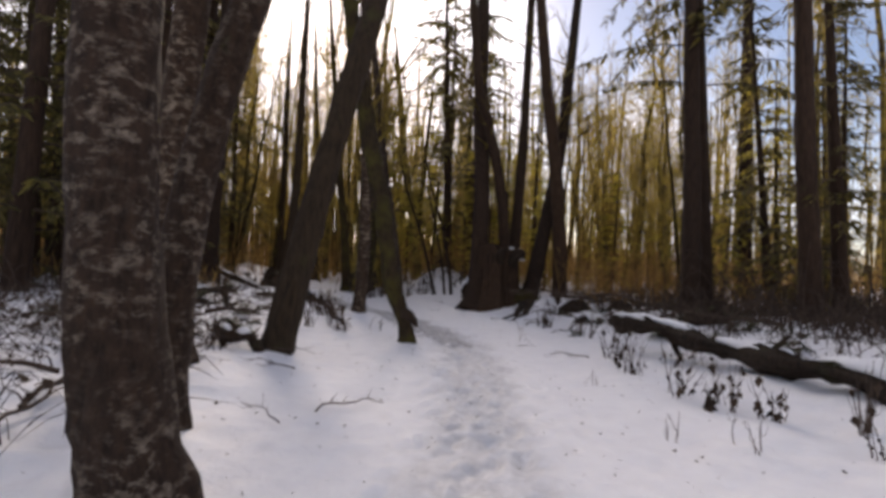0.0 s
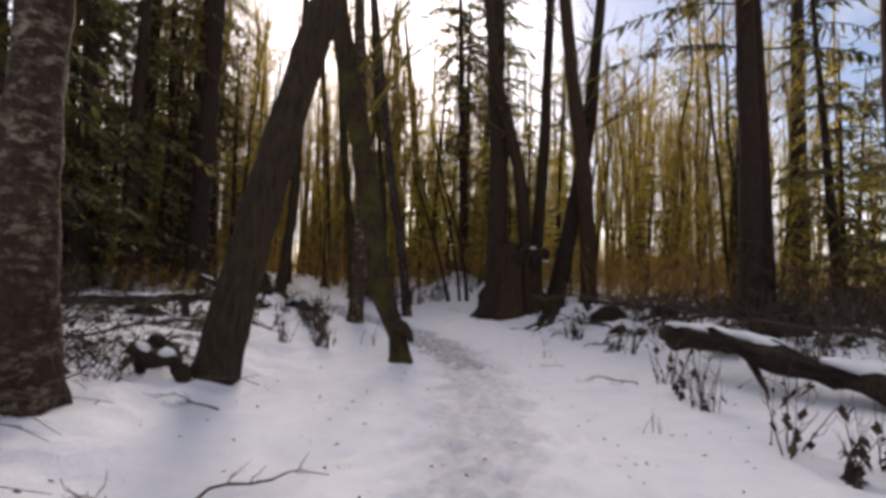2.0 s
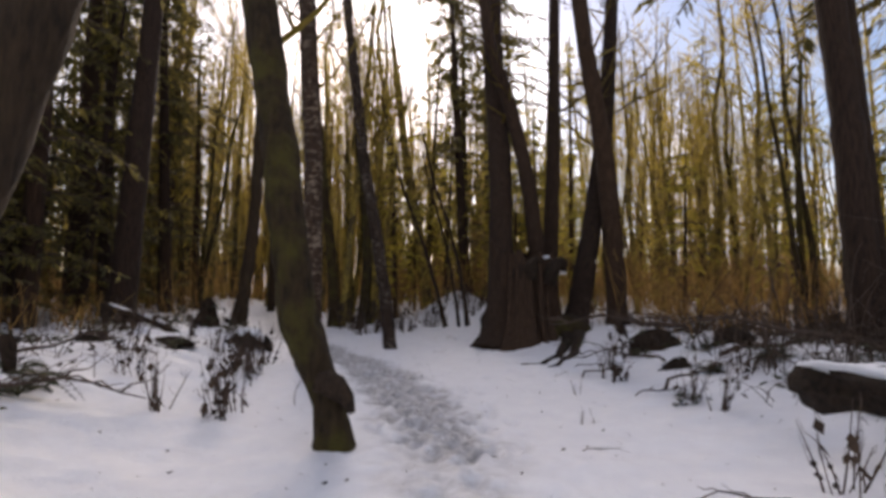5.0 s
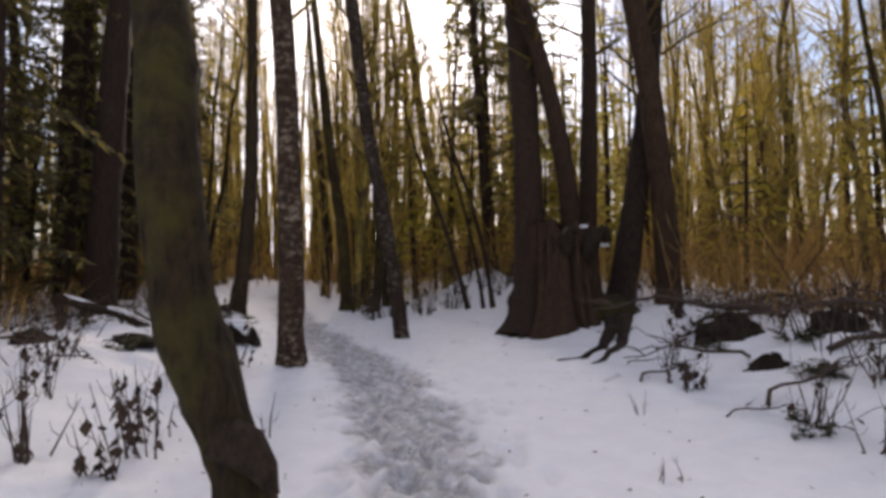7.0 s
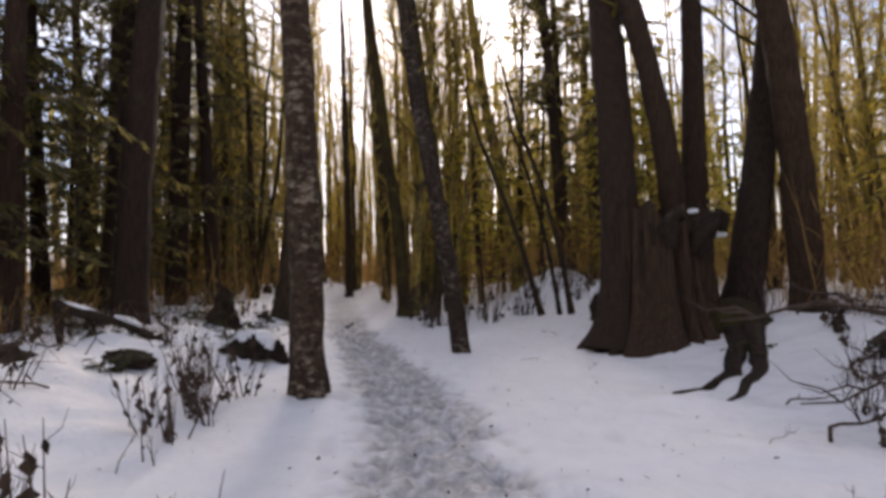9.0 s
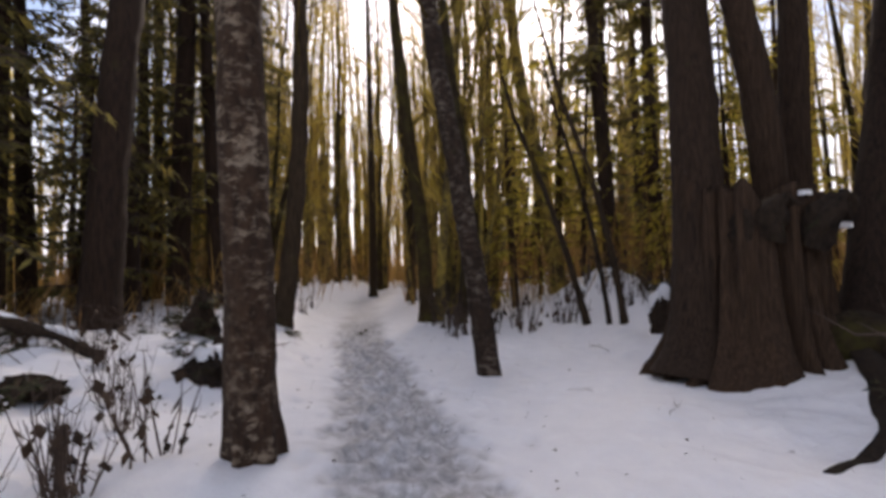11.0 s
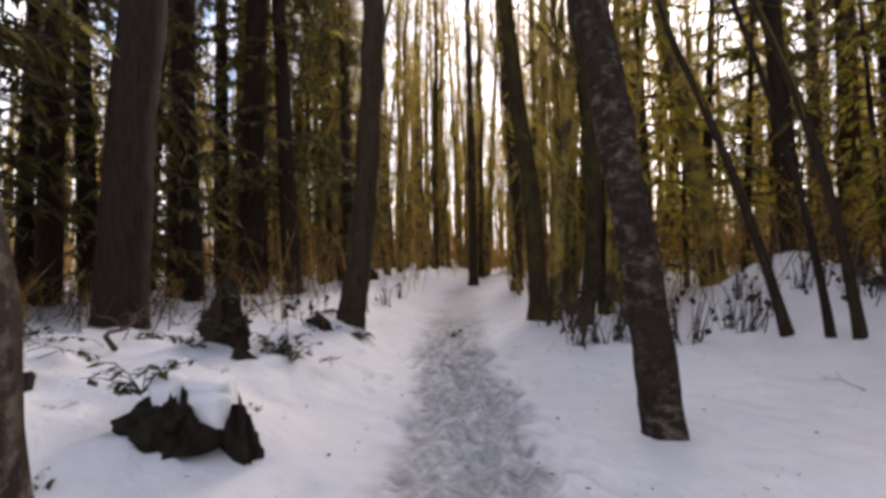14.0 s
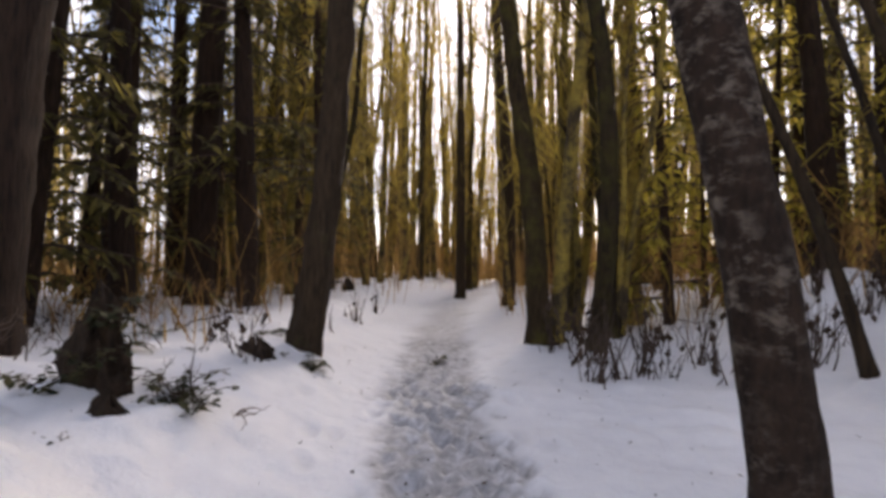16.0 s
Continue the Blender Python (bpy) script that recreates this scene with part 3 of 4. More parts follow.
def snag(x, y, r, h, label):
    g = ground_z(x, y)
    t = thing("snag", (x, y, g), label, "dead tree")
    b = Build()
    zs = np.linspace(-0.3, h, 16)
    b.tube(np.stack([0.04 * zs + 0.06 * np.sin(zs), 0 * zs, zs], -1), r * (1.05 - 0.5 * np.clip(zs, 0, None) / h), 16, 0.3, x)
    part("trunk", b, SUNLIT_WOOD, t)
    s = Build()
    s.tube([(0.04 * h, 0, h - 0.2), (0.04 * h + 0.1, 0, h + 0.4), (0.04 * h + 0.12, 0, h + 0.9)], [r * 0.3, r * 0.2, 0.02], 8, 0.3, x)
    part("splinter", s, SUNLIT_WOOD, t)


# gold of the lit bark comes from the moss colour here
key_tree("mossy_tree", (-1.5, 31.0, 0, -0.11, 0, -0.006, 0), 0.29, 15, BARK_MOSS_LIT, "stout mossy trunk coloured as if lit gold, leaning over the brush", seed=29, z_lim=7)
snag(0.75, 40.0, 0.40, 5.6, "broken dead cedar trunk in the wood, coloured orange as if sunlit")


# background woods: a few models, copied
def spray(b, rng, start, way, length, radius, twigs):
    """An upswept branch with a fan of fine mossy twigs."""
    way = np.asarray(way, float) / np.linalg.norm(way)
    pts, p = [np.asarray(start, float)], np.asarray(start, float)
    for _ in range(4):
        way = way + np.array([rng.gauss(0, 0.14), rng.gauss(0, 0.14), 0.10 + rng.gauss(0, 0.1)])
        way /= np.linalg.norm(way)
        p = p + way * length / 4
        pts.append(p)
    b.tube(pts, np.linspace(radius, max(radius * 0.2, 0.006), 5), 3)
    for _ in range(twigs):
        k = rng.randint(0, 3)
        q = pts[k] + (pts[k + 1] - pts[k]) * rng.random()
        c, s = spin(rng)
        go = way * 0.6 + np.array([c * 0.7, s * 0.7, rng.uniform(-0.15, 0.7)])
        ln = rng.uniform(0.25, 0.95) * (0.5 + 0.25 * length)
        across = np.cross(go, (s, -c, 0.3))
        b.sliver(q, go * ln, across / (np.linalg.norm(across) + 1e-6) * rng.uniform(0.007, 0.018))


def bare_tree(seed, stems, h, r):
    rng = random.Random(seed)
    t = thing("bare_tree", (0, 0, 0), "tall thin mossy bare tree in the winter wood", "tree", "bare trees of the wood")
    for s in range(stems):
        u, v = spin(rng)
        lean = rng.uniform(0.0, 0.05) if stems == 1 else rng.uniform(0.04, 0.16)
        hh = h * rng.uniform(0.75, 1.0)
        zs = np.linspace(-0.4, hh, 16)
        px = u * (0.12 * (stems > 1) + lean * zs) + np.array([0.10 * noise.noise(Vector((z * 0.35, seed, s))) * max(z, 0) ** 0.5 for z in zs])
        py = v * (0.12 * (stems > 1) + lean * zs) + np.array([0.10 * noise.noise(Vector((seed, z * 0.35, s + 5))) * max(z, 0) ** 0.5 for z in zs])
        rad = r * rng.uniform(0.7, 1.0) * (1 - 0.75 * np.clip(zs, 0, None) / hh) * (1 + 0.35 * np.exp(-np.clip(zs, 0, None) / 0.3))
        b = Build()
        b.tube(np.stack([px, py, zs], -1), rad, 10, 0.12, seed + s)
        part("trunk", b, BARK_STUB if seed % 3 == 1 else BARK_MOSS_LIT, t)
        c = Build()
        for k in range(25 if stems == 1 else 12):
            z = hh * (0.16 + 0.8 * rng.random() ** 0.8)
            cc, ss = spin(rng)
            spray(c, rng, (np.interp(z, zs, px), np.interp(z, zs, py), z), (cc, ss, rng.uniform(0.6, 2.2)),
                  rng.uniform(1.0, 2.9) * (1.1 - 0.5 * z / hh), np.interp(z, zs, rad) * 0.36, 20)
        part("crown", c, MOSS_TWIG_LIT, t, "upswept bare branches hung with moss")
    return t


def conifer(seed, h, r, spread, low, mat=None, dense=1.0):
    rng = random.Random(seed)
    t = thing("conifer_tree", (0, 0, 0), "dark green conifer with drooping boughs", "conifer", "conifers of the wood")
    b = Build()
    zs = np.linspace(-0.4, h, 14)
    b.tube(np.stack([0.02 * zs, 0 * zs, zs], -1), r * (1 - 0.9 * np.clip(zs, 0, None) / h), 10, 0.08, seed)
    part("trunk", b, BARK_CONIFER, t)
    boughs, leaves = Build(), Build()
    z = low
    while z < h * 0.97:
        for _ in range(rng.choice((0, 2, 3, 3, 5))):
            c, s = spin(rng)
            ln = (spread * (1 - z / h) ** 0.5 + 0.3) * rng.uniform(0.3, 1.35)
            k = 5
            f = np.linspace(0, 1, k)
            drop = rng.uniform(0.25, 0.55)
            pts = np.stack([0.02 * z + c * ln * f, s * ln * f, z + 0.12 * ln * f - drop * ln * f ** 2], -1)
            boughs.tube(pts, np.linspace(0.03, 0.006, k), 3)
            n = int((9 + ln * 11) * dense)
            for m in range(n):
                g = rng.uniform(0.15, 1.0)
                p = np.array([np.interp(g, f, pts[:, q]) for q in range(3)])
                side = rng.choice((-1, 1))
                way = np.array([c * 0.55 - side * s * 0.8, s * 0.55 + side * c * 0.8, rng.uniform(-1.1, -0.1)])
                size = rng.uniform(0.15, 0.42) * (1.15 - 0.5 * g)
                across = np.cross(way, (0, 0, 1.0))
                across = across / (np.linalg.norm(across) + 1e-6) * size * rng.uniform(0.07, 0.15)
                across[2] += rng.uniform(-0.04, 0.04)
                leaves.sliver(p, way * size, across)
        z += rng.uniform(0.28, 0.5)
    tagged(part("branchwork", boughs, TWIG, t), kind="stuff")
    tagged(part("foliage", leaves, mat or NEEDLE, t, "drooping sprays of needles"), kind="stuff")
    return t


def place_woods():
    rng = random.Random(77)
    bare = [bare_tree(200 + k, 1 if k < 5 else 3, (17, 15, 19, 14, 16, 13, 11, 9)[k], (0.17, 0.13, 0.2, 0.10, 0.15, 0.12, 0.10, 0.08)[k]) for k in range(8)]
    # the last material argument paints sunlight into the foliage of three models
    firs = [conifer(300, 20, 0.28, 2.6, 3.0), conifer(301, 17, 0.24, 2.3, 1.6), conifer(302, 12, 0.16, 2.0, 0.8),
            conifer(303, 7, 0.10, 1.7, 0.4, NEEDLE_SUN_TINT), conifer(304, 10, 0.12, 1.9, 0.5, NEEDLE_SUN_TINT), conifer(305, 15, 0.18, 2.9, 1.2, NEEDLE_SUN_TINT), conifer(306, 23, 0.30, 3.4, 6.0, None, 2.2)]
    used = list(KEY)

    def free(x, y, gap):
        return all((x - a) ** 2 + (y - b) ** 2 > gap * gap for a, b in used)

    def set_down(model, x, y, first, size=1.0):
        m = Matrix.Translation((x, y, ground_z(x, y))) @ pose(0, 0, 0, rng.gauss(0, 1.6), rng.gauss(0, 1.6), rng.uniform(0, 360))
        if first.get(model) is None:
            model.matrix_basis = m
            first[model] = 1
        else:
            copy_thing(model, m @ Matrix.Scale(size, 4))
        used.append((x, y))

    first = {}
    # conifers with a known stand: left bank, centre behind the stump, right side
    for k, x, y in ((0, -13.0, 19.0), (1, -12.0, 23.5), (0, -16.5, 22.0), (1, -11.5, 28.5), (0, -17.0, 29.0), (1, -20.0, 24.0), (0, -9.5, 13.5),
                    (1, -12.5, 12.0), (0, -14.0, 15.5), (2, -10.8, 16.8), (2, -15.2, 33.0), (1, -20.5, 34.0), 
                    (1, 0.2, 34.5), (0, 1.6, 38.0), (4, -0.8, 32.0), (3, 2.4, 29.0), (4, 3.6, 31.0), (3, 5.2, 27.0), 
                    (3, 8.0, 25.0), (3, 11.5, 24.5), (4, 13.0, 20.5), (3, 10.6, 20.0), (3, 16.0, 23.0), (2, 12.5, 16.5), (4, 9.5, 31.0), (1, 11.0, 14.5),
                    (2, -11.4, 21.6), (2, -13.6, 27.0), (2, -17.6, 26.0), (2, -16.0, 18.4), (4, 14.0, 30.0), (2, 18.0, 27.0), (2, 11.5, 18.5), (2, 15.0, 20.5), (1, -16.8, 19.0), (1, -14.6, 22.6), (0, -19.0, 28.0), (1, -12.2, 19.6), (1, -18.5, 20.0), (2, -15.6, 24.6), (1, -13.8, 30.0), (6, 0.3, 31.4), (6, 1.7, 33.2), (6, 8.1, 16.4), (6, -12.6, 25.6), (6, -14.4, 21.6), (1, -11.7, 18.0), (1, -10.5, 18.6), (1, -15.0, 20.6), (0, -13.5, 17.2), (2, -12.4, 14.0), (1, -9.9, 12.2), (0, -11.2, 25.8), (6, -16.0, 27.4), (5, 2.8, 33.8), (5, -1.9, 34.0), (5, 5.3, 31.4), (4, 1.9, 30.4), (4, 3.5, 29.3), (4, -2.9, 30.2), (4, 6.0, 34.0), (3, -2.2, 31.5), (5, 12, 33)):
        set_down(firs[k], x, y, first, rng.uniform(0.75, 1.2))
    tries = 0
    n = 0
    while n < 165 and tries < 15000:
        tries += 1
        x, y = rng.uniform(-30, 26), rng.uniform(-10, 56)
        d = x - float(np.interp(y, TRAIL_Y, TRAIL_X))
        clear = 5.2 if y < 22 else (3.0 if y < 30 else (1.5 if y < 42 else 0.3))
        if abs(d) < clear or (y < 8 and abs(d) < 8) or not free(x, y, 0.9) or (-3.5 < x < 6 and 20 < y < 40):
            continue
        if (d < 0 and y < 23 and x > -20) or 0 < d < 9 and y < 20 or (y < 14 and d > 0 and d < 13 and rng.random() < 0.7):
            continue
        set_down(bare[rng.randrange(8)], x, y, first)
        n += 1
    n = 0
    while n < 48:
        y = rng.uniform(28, 47)
        x = float(np.interp(y, TRAIL_Y, TRAIL_X)) + rng.uniform(-11, 10)
        d = abs(x - float(np.interp(y, TRAIL_Y, TRAIL_X)))
        if d < (2.0 if y < 42 else 0.0) or (x > -3.5 and y < 40):
            continue
        set_down(bare[rng.randrange(8)], x, y, first, rng.uniform(1.05, 1.6))
        n += 1
    for _ in range(20):
        x, y = rng.uniform(6.5, 19), rng.uniform(24, 42)
        set_down(bare[rng.randrange(8)], x, y, first, rng.uniform(0.8, 1.2))
    for _ in range(11):
        y = rng.uniform(46, 60)
        x = float(np.interp(y, TRAIL_Y, TRAIL_X)) + rng.uniform(-4, 3.5)
        set_down(bare[rng.randrange(8)], x, y, first, rng.uniform(1.0, 1.3))


place_woods()


def far_woods():
    """The wood that closes the view, past where stems can be told apart."""
    rng = random.Random(9)
    trunks, twigs = Build(), Build()
    for _ in range(680):
        a = rng.uniform(-math.pi, math.pi) if rng.random() < 0.12 else rng.gauss(0.28, 0.6)
        dist = 36 + 56 * rng.random() ** 1.3
        x, y = -2 - math.sin(a) * dist, 12 + math.cos(a) * dist
        if y < 46 and abs(x - float(np.interp(y, TRAIL_Y, TRAIL_X))) < 1.5:
            continue
        g, h = float(land(x, y)), rng.uniform(11, 23)
        zs = np.linspace(-0.3, h, 6)
        u, v = rng.gauss(0, 0.05), rng.gauss(0, 0.05)
        p = np.stack([x + u * zs, y + v * zs, g + zs], -1)
        r = rng.uniform(0.10, 0.26)
        trunks.tube(p, r * (1 - 0.75 * np.clip(zs, 0, None) / h), 5)
        for _ in range(34):
            z = h * rng.uniform(0.12, 0.99)
            c, s = spin(rng)
            ln = rng.uniform(0.8, 2.8)
            q = np.array([x + u * z, y + v * z, g + z])
            twigs.sliver(q, np.array([c * 0.5, s * 0.5, rng.uniform(0.5, 1.1)]) * ln, np.array([-s, c, 0.0]) * rng.uniform(0.015, 0.04))
    w = thing("far_woods", (0, 0, 0), "distant wall of bare mossy winter trees", "woods", kind="stuff")
    tagged(part("trunks", trunks, BARK_MOSS_LIT, w), kind="stuff")
    tagged(part("twigs", twigs, MOSS_TWIG_LIT, w), kind="stuff")


far_woods()


def undergrowth():
    """Brown leafless thicket between the trunks, its farther stems coloured paler for haze."""
    rng = random.Random(31)
    b, dark = Build(), Build()
    made = 0
    while made < 23000:
        a = rng.gauss(0.1, 0.8)
        dist = 9 + 50 * rng.random() ** 0.9
        x, y = -1 - math.sin(a) * dist, 8 + math.cos(a) * dist
        if made < 2000:
            y = rng.uniform(8.5, 19)
            x = float(np.interp(y, TRAIL_Y, TRAIL_X)) + rng.uniform(4.8, 15)
            dist = 12
        elif made < 2800:
            y = rng.uniform(45, 60)
            x = float(np.interp(y, TRAIL_Y, TRAIL_X)) + rng.uniform(-5, 5)
            dist = 52
        d = x - float(np.interp(y, TRAIL_Y, TRAIL_X))
        clear = 5.6 if y < 21 else (3.0 if y < 30 else (1.6 if y < 44 else 0.0))
        if d > 0 and y < 30:
            clear = 4.6 if y > 10 else 6.0
        if (abs(x) < 4 and 20 < y < 27) or (0 < x < 4.8 and 13 < y < 21):
            continue
        if abs(d) < clear or (abs(d) < clear + 4 and rng.random() < 0.6):
            continue
        h = rng.uniform(0.5, 1.7) + (rng.random() ** 2) * 2.6 * min(1, dist / 26)
        if made < 2000:
            h = rng.uniform(0.3, 1.05)
        if d < 0 and y < 24:
            h = min(h, rng.uniform(0.5, 1.2))
        g = float(land(x, y))
        c, s = spin(rng)
        bow = rng.uniform(0.05, 0.75) * h * (1.5 if dist < 20 else 1)
        r = rng.uniform(0.006, 0.014) * (1 + dist / 40)
        p = [(x, y, g - 0.1), (x + c * bow * 0.25, y + s * bow * 0.25, g + h * 0.45), (x + c * bow * 0.6, y + s * bow * 0.6, g + h * 0.8),
             (x + c * bow, y + s * bow, g + h * rng.uniform(0.75, 1.05))]
        # near stems keep dark twig colour; farther ones get the haze-brightened brown
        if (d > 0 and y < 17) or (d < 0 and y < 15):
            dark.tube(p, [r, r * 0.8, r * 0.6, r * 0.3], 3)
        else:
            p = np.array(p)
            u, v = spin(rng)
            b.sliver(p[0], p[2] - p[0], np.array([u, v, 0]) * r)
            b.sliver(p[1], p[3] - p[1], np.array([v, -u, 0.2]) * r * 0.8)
            for k in (1, 2):
                u, v = spin(rng)
                b.sliver(p[k], np.array([u * 0.5, v * 0.5, rng.uniform(0.1, 0.7)]) * h * 0.4, np.array([-v, u, 0.2]) * r * 0.6)
        made += 1
    tagged(part("undergrowth", b, BRUSH_HAZE), "brown leafless brush between the tree trunks, coloured paler for haze", "brush", kind="stuff")
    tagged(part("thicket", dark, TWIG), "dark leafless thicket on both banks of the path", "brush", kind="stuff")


undergrowth()


def brambles():
    """Low tangled canes with withered leaves on both banks."""
    rng = random.Random(57)
    canes, dead = Build(), Build()
    for _ in range(5200):
        y = rng.uniform(2.5, 23)
        t = float(np.interp(y, TRAIL_Y, TRAIL_X))
        if rng.random() < 0.13:
            x, y = -2.75 - rng.random() * 4.2, rng.uniform(2.4, 9)
            if x > -3.4 and y > 6:
                continue
        elif rng.random() < 0.62:
            x = t + 4.0 + rng.random() ** 0.8 * 8
            if y < 9 and x < 5.4 + (9 - y) * 0.25 or (x < 4.8 and y > 13):
                continue
        else:
            x = t - 4.3 - rng.random() ** 0.9 * 7
            if y > 14 and rng.random() < 0.7:
                continue
        if noise.noise(Vector((x * 0.5, y * 0.5, 3))) < -0.2:
            continue
        g = ground_z(x, y)
        c, s = spin(rng)
        h, reach = rng.uniform(0.12, 0.75), rng.uniform(0.3, 1.1)
        f = np.linspace(0, 1, 5)
        pts = np.stack([x + c * reach * f, y + s * reach * f + 0.05 * np.sin(f * 6), g - 0.05 + h * (2.6 * f - 2.2 * f * f)], -1)
        canes.tube(pts, np.linspace(rng.uniform(0.004, 0.010), 0.002, 5), 3)
        for _ in range(rng.randint(0, 4)):
            k = rng.uniform(0.15, 0.95)
            p = np.array([np.interp(k, f, pts[:, q]) for q in range(3)])
            u, v = spin(rng)
            size = rng.uniform(0.05, 0.13)
            dead.blade(p, np.array([u * 0.8, v * 0.8, -0.5]) * size, np.array([-v, u, 0.3]) * size * rng.uniform(0.2, 0.45))
    w = thing("brambles", (0, 0, 0), "tangled brown bramble canes with withered leaves in snow", "brambles", kind="stuff")
    tagged(part("canes", canes, TWIG, w), kind="stuff")
    tagged(part("foliage", dead, DRY_LEAF, w), kind="stuff")


brambles()


# ---------------------------------------------------------------- things near the path
def fallen_log():
    a, e = np.array([3.75, 11.4, 0.62]), np.array([5.75, 5.9, 0.36])
    t = thing("fallen_log", (a + e) / 2 * (1, 1, 0), "dark rotting fallen log capped with snow", "log")
    t.location.z = ground_z(*((a + e) / 2)[:2])
    o = np.array(t.location)
    f = np.linspace(0, 1, 26)
    pts = a + (e - a) * f[:, None] + np.stack([0.10 * np.sin(f * 5), 0 * f, 0.05 * np.sin(f * 9)], -1) - o
    b = Build()
    rad = 0.15 + 0.05 * f + 0.03 * np.sin(f * 23) + 0.02 * np.sin(f * 57)
    b.tube(np.vstack([pts[0] * 1.0, pts]), np.concatenate([[0.01], rad]), 22, 0.75, 3)
    part("log_body", b, ROTTEN, t, "broken dark rotten wood with moss")
    for lo, hi in ((0, 10), (11, 18), (19, 26)):
        s = Build()
        seg = pts[lo:hi] + np.array([0.02, 0.03, 0.13])
        taper = np.sin(np.linspace(0.15, math.pi - 0.15, len(seg))) ** 0.4
        s.tube(seg, rad[lo:hi] * 0.66 * taper, 14, 0.45, lo)
        part("snow_cap", s, SNOW, t, "ridge of snow on the log")
    for n, (k, w) in enumerate(((6, (0.15, -0.45, -0.62)), (15, (0.1, -0.4, 0.4)))):
        q = Build()
        q.tube([pts[k], pts[k] + np.array(w) * 0.5, pts[k] + np.array(w) * 1.0], [0.06, 0.05, 0.025], 8, 0.3, n)
        part("branch_stub", q, ROTTEN, t)


fallen_log()


def small_log(a, e, r, seed, label):
    """A thin broken log held off the snow by its own stubs."""
    a, e = np.array(a), np.array(e)
    g = ground_z(*((a + e) / 2)[:2])
    t = thing("fallen_log", ((a + e) / 2)[:2].tolist() + [g], label, "log", "logs on the bank")
    o = np.array(t.location)
    f = np.linspace(0, 1, 16)
    pts = a + (e - a) * f[:, None] + np.stack([0 * f, 0.04 * np.sin(f * 7 + seed), 0.04 * np.sin(f * 5 + seed)], -1) - o
    b = Build()
    b.tube(np.vstack([pts[0], pts]), np.concatenate([[0.01], r * (1 - 0.25 * f)]), 14, 0.5, seed)
    part("log_body", b, ROTTEN, t, "dark rotten wood with moss")
    for lo, hi in ((1, 7), (8, 14)):
        q = Build()
        seg = pts[lo:hi] + np.array([0, 0.02, r * 0.8])
        q.tube(seg, r * 0.6 * np.sin(np.linspace(0.15, math.pi - 0.15, hi - lo)) ** 0.5, 12, 0.4, lo + seed)
        part("snow_cap", q, SNOW, t, "ridge of snow on the log")
    for end in (a, e):
        q = Build()
        foot = np.array([end[0] + 0.12, end[1] - 0.05, ground_z(end[0] + 0.12, end[1] - 0.05) - 0.1])
        mid = (end + foot) / 2 + np.array([0.06, -0.04, 0])
        q.tube([end - o, mid - o, foot - o], [r * 0.95, r * 0.7, r * 0.6], 10, 0.5, seed + 2)
        part("branch_stub", q, ROTTEN, t)
    rng = random.Random(seed)
    for _ in range(6):
        k = rng.randint(1, 14)
        q = Build()
        c, v = spin(rng)
        q.tube([pts[k], pts[k] + np.array([c * 0.15, v * 0.12, -0.02]), pts[k] + np.array([c * 0.3, v * 0.2, rng.uniform(-0.3, 0.3)])], [r * 0.3, r * 0.2, 0.004], 5)
        part("twig", q, TWIG, t)


small_log((-7.84, 12.6, 0.66), (-5.1, 12.3, 0.90), 0.11, 1, "long mossy log lying across the bank under snow")
small_log((-5.73, 10.6, 0.42), (-4.92, 10.4, 0.44), 0.07, 2, "short broken piece of log in snow")
small_log((-3.58, 8.5, 0.50), (-2.92, 8.3, 0.32), 0.10, 3, "mossy snapped log propped beside the leaning tree")
small_log((-7.3, 17.0, 1.28), (-6.1, 17.7, 0.62), 0.085, 4, "mossy log sloping down the snowy bank")


def rotten_stump(x, y, w, h, seed, label="low black rotting stump half buried in snow", cap=0.0):
    g = ground_z(x, y)
    t = thing("rotten_stump", (x, y, g), label, "stump", "rotten stumps on the bank")
    b = Build()
    sides, rings = 44, 14
    a = np.linspace(0, 2 * np.pi, sides, endpoint=False)
    rows = []
    for i in range(rings + 1):
        f = i / rings
        prof = math.cos(f ** 1.6 * math.pi / 2) ** 0.7 if i < rings else 0.02
        ring = []
        for v in a:
            p = Vector((math.cos(v) * 1.5, math.sin(v) * 1.5, seed * 5 + f * 1.4))
            k = 1 + 0.4 * noise.noise(p) + 0.3 * noise.noise(p * 3.0) + 0.22 * noise.noise(p * 7)
            lift = h * f * (0.85 + 0.4 * noise.noise(p * 1.7 + Vector((3, 1, 0))) + 0.3 * noise.noise(p * 4))
            ring.append((0.5 * w * prof * k * math.cos(v), 0.36 * w * prof * k * math.sin(v), lift - 0.12))
        rows.append(np.array(ring))
    i, j = np.meshgrid(np.arange(rings), np.arange(sides), indexing="ij")
    j2 = (j + 1) % sides
    b.add(np.vstack(rows), np.stack([i * sides + j, i * sides + j2, (i + 1) * sides + j2, (i + 1) * sides + j], -1).reshape(-1, 4))
    part("stump_body", b, ROTTEN, t)
    if cap:
        for k, (x0, y0, lift, size) in enumerate(((-0.26, 0.16, 0.50, 0.8), (0.02, 0.20, 0.60, 1.0), (0.24, 0.12, 0.42, 0.7), (-0.08, -0.02, 0.66, 0.55))):
            q = Build()
            dome(q, (x0 * w, y0 * w, h * lift), w * cap * size, w * 0.27 * size, h * 0.24, seed + k * 3, 6, 22, 0.16)
            part("snow_cap", q, SNOW, t, "uneven cap of snow")


